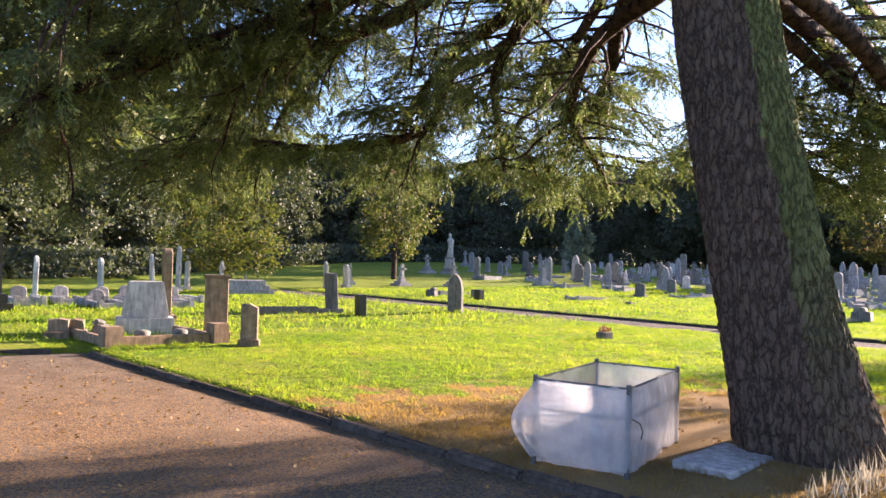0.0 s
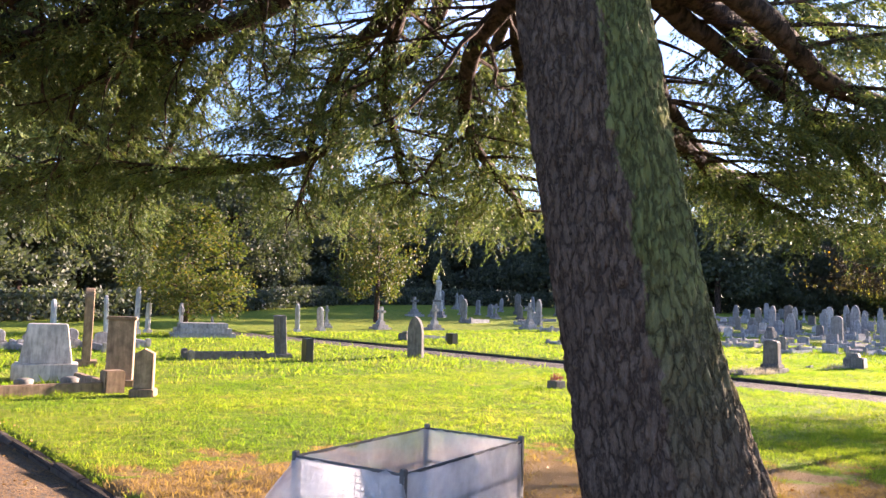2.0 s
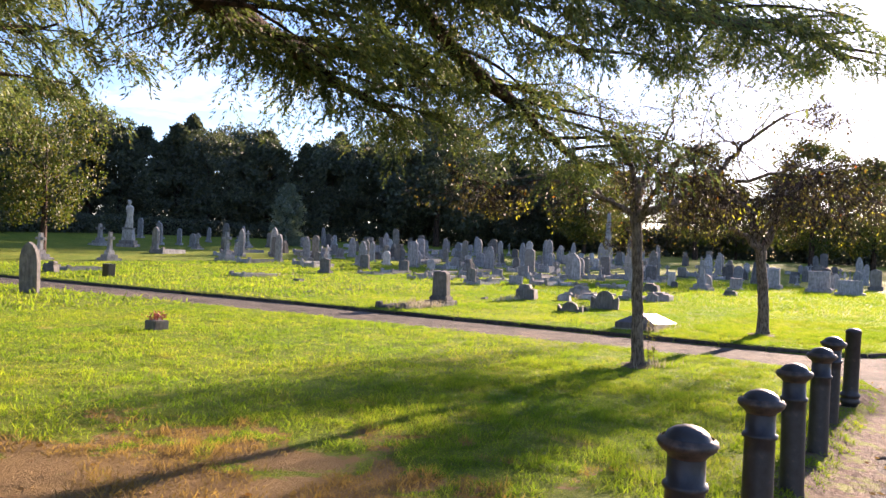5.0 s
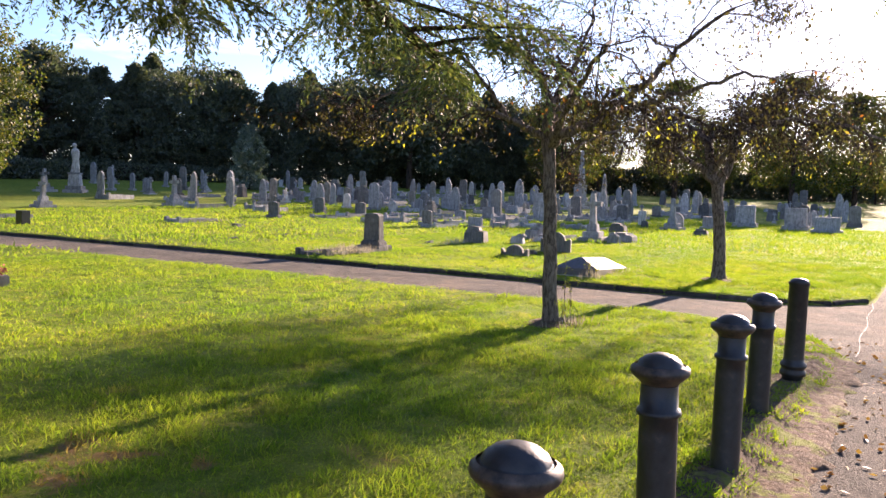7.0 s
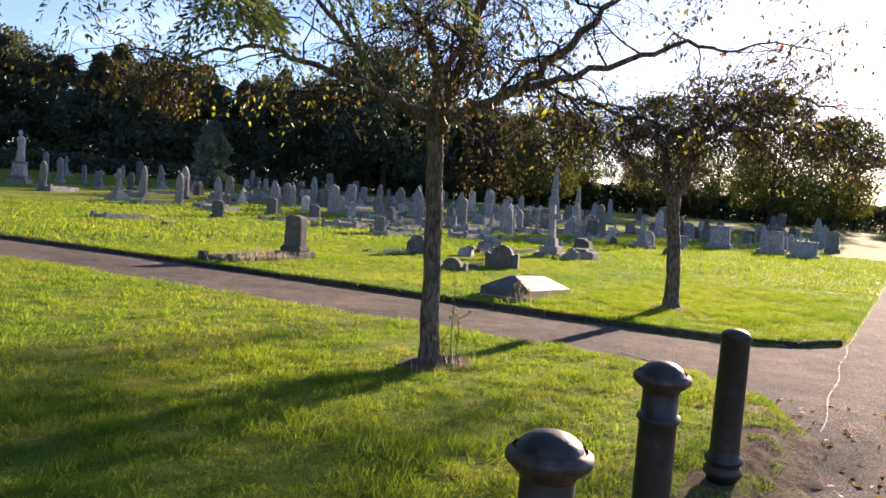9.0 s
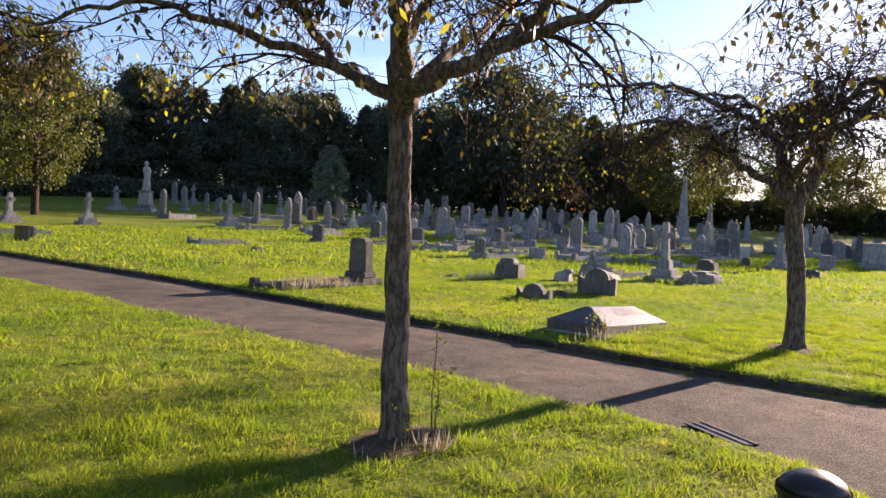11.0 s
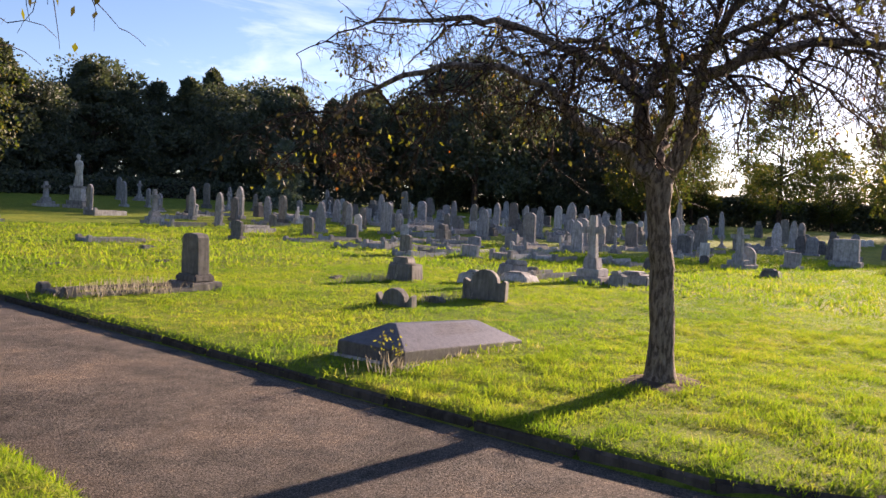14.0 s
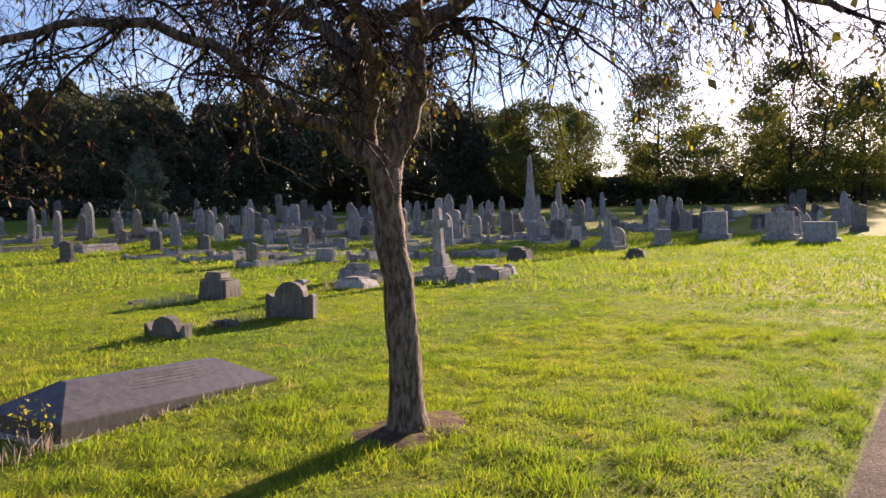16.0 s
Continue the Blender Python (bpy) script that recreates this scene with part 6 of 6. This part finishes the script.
def weed(at, h, seed, label):
    """A thin upright weed stem with small leaves."""
    rnd, rs = random.Random(seed), np.random.RandomState(seed)
    ob = empty("weed", pose(*at, gz(*at)), label, "plant")
    store, tips = ([], []), []
    q = [(0, 0, -0.02), (0.01, 0.02, h * 0.35), (0.03, 0.02, h * 0.7), (0.05, 0.05, h)]
    tube(q, [0.006, 0.005, 0.004, 0.002], 5, store)
    for k in range(7):
        u = rnd.uniform(0.4, 1.0)
        b = Vector((0.04 * u, 0.03 * u, h * u))
        a = rnd.uniform(0, 6.28)
        e = b + Vector((math.cos(a), math.sin(a), 0.6)) * rnd.uniform(0.04, 0.10)
        tube([b, e], [0.002, 0.001], 3, store)
        tips += [tuple(b), tuple(e)]
    put("stem", mesh_of("stem", store[0], store[1], M_BARK), ob)
    T = np.array(tips * 2)
    V, F = leaf_cloud(T + rs.normal(size=T.shape) * 0.012, rs.normal(size=T.shape), 0.04, 0.010, rs)
    put("foliage", mesh_of("foliage", V, F, M_YELLOW), ob)["kind"] = "stuff"
    return ob


weed((17.75, 4.50), 0.85, 3, "tall thin weed stem beside a tree foot")
weed((17.66, 4.38), 0.45, 4, "small weed beside a tree foot")
weed((17.35, 4.35), 0.30, 7, "small weed beside a tree foot")
weed((22.80, 6.22), 0.34, 5, "pale dry weed at the foot of the granite grave")
weed((22.90, 6.10), 0.30, 8, "pale dry weed at the foot of the granite grave")


def litter():
    rs = np.random.RandomState(17)
    n = 900
    x = np.concatenate([rs.uniform(-1, 4.2, n), rs.uniform(9, 19, 520), rs.uniform(5, 10, 300)])
    y = np.concatenate([rs.uniform(3, 15, n), rs.uniform(0.6, 1.75, 520), rs.uniform(2, 6.5, 300)])
    z = np.maximum(level(x, y), turf_z(x, y)) + 0.008
    p = np.stack([x, y, z], 1)
    a = rs.normal(size=p.shape)
    a[:, 2] *= 0.12
    V, F = leaf_cloud(p, a, 0.05, 0.014, rs)
    V[1::4, 2] += 0.006
    mm = make_leaf("dry_litter", [(0.0, (0.20, 0.09, 0.035)), (0.6, (0.30, 0.16, 0.06)), (1.0, (0.38, 0.24, 0.08))], 0.2)
    return tagged(put("leaf_litter", mesh_of("leaf_litter", V, F, mm)), "scattered dry brown leaves and twigs on the ground", "leaves", kind="stuff")


litter()


def dry_tufts(name, rows, label):
    """Pale dead grass standing along old kerbs: rows of (x, y, spread, blades, height)."""
    rs = np.random.RandomState(41)
    out = []
    for x, y, r, n, h in rows:
        px, py = x + rs.normal(size=n) * r, y + rs.normal(size=n) * 0.10
        p = np.stack([px, py, turf_z(px, py) - 0.01], 1)
        out.append(leaf_cloud(p, rs.normal(size=p.shape) * 0.3 + np.array([0, 0, 1.0]), h, 0.006, rs))
    V, F = joined(out)
    mm = make_leaf("dead_grass", [(0.0, (0.30, 0.26, 0.18)), (1.0, (0.46, 0.41, 0.31))], 0.3, (1.0, 1.0, 0.9))
    return tagged(put(name, mesh_of(name, V, F, mm)), label, "grass", kind="stuff")


dry_tufts("dry_grass", [(23.6, 12.8, 0.5, 260, 0.22), (24.2, 13.7, 0.5, 220, 0.2), (29.4, 13.3, 0.5, 260, 0.24), (28.0, 10.0, 0.4, 120, 0.2), (22.85, 6.15, 0.16, 70, 0.17),
                        (23.8, 6.2, 0.6, 60, 0.09), (33.4, 12.2, 0.5, 160, 0.25), (17.55, 4.35, 0.2, 60, 0.15), (30.8, 26.2, 0.8, 160, 0.2), (6.9, 2.3, 0.35, 260, 0.22), (7.5, 2.6, 0.3, 160, 0.2), (5.9, 2.5, 0.35, 160, 0.18)],
          "pale dry grass standing by old stones and the cedar foot")


def seam():
    """A worn pale joint where the side path meets the drive."""
    V, F = [], []
    for i, x in enumerate(np.linspace(17.9, 23.4, 80)):
        y = 1.27 + 0.032 * (x - 18) + 0.02 * math.sin(x * 3)
        w = 0.002 + 0.006 * float(value_noise(x, 0.0, 0.15, 51))
        z = float(level(x, y)) + 0.011
        V += [(x, y - w, z), (x, y + w, z)]
        if i:
            F.append((2 * i - 2, 2 * i, 2 * i + 1, 2 * i - 1))
    return tagged(put("path_joint", mesh_of("path_joint", V, F, M_STONE)), "pale worn joint in the tarmac", "joint", kind="structure")


seam()


# ---- grass ----
def grass(name, x0, x1, y0, y1, density, length, width, seed, label):
    rs = np.random.RandomState(seed)
    n = int((x1 - x0) * (y1 - y0) * density)
    x, y = rs.uniform(x0, x1, n), rs.uniform(y0, y1, n)
    sd = lawn(x, y)
    worn = value_noise(x, y, 1.1, 6) * 0.6 + value_noise(x, y, 0.35, 7) * 0.4
    near = np.exp(-(((x - CEDAR[0] - 0.2) * 0.75) ** 2 + (y - CEDAR[1] - 1.0) ** 2) / 7.0)
    keep = (sd > (-0.22 if name == "grass_verge" else 0.03)) & (worn + rs.uniform(-0.15, 0.15, n) > 0.16 + 0.55 * near) & (np.hypot(x - CEDAR[0], y - CEDAR[1]) > 0.75)
    x, y, worn = x[keep], y[keep], worn[keep]
    p = np.stack([x, y, turf_z(x, y) - 0.004], 1)
    axis = rs.normal(size=p.shape) * 0.8 + np.array([0, 0, 1.0])
    if name == "grass_verge":
        patch = value_noise(x, y, 0.22, 31) > 0.47
        p, axis, x, y = p[patch], axis[patch], x[patch], y[patch]
        p[:, 2] += 0.03
    tuft = 0.45 + 1.7 * value_noise(x, y, 0.19, 12) ** 1.7 * (0.5 + value_noise(x, y, 0.9, 13))
    V, F = leaf_cloud(p, axis, length * tuft, width, rs)
    ob = put(name, mesh_of(name, V, F, M_BLADE))
    return tagged(ob, label, "grass", kind="stuff")


grass("grass_near", 4.0, 31.0, 1.3, 6.0, 3300, 0.046, 0.0030, 1, "short bright green grass blades beside the drive")
grass("grass_mid", 3.0, 34.0, 6.0, 17.0, 950, 0.050, 0.0048, 2, "short bright green grass in the middle of the lawn")
grass("grass_far", -4.0, 48.0, 17.0, 36.0, 90, 0.10, 0.016, 3, "rough grass between the graves")
grass("grass_edge", 31.0, 34.0, 1.3, 6.0, 950, 0.050, 0.0048, 5, "short bright green grass in the middle of the lawn")
grass("grass_side", 34.0, 60.0, 1.5, 17.0, 130, 0.10, 0.014, 4, "rough grass between the graves")
grass("grass_verge", 10.5, 18.8, 1.05, 1.9, 3000, 0.040, 0.0038, 6, "clumps of moss and short grass in the trodden verge")
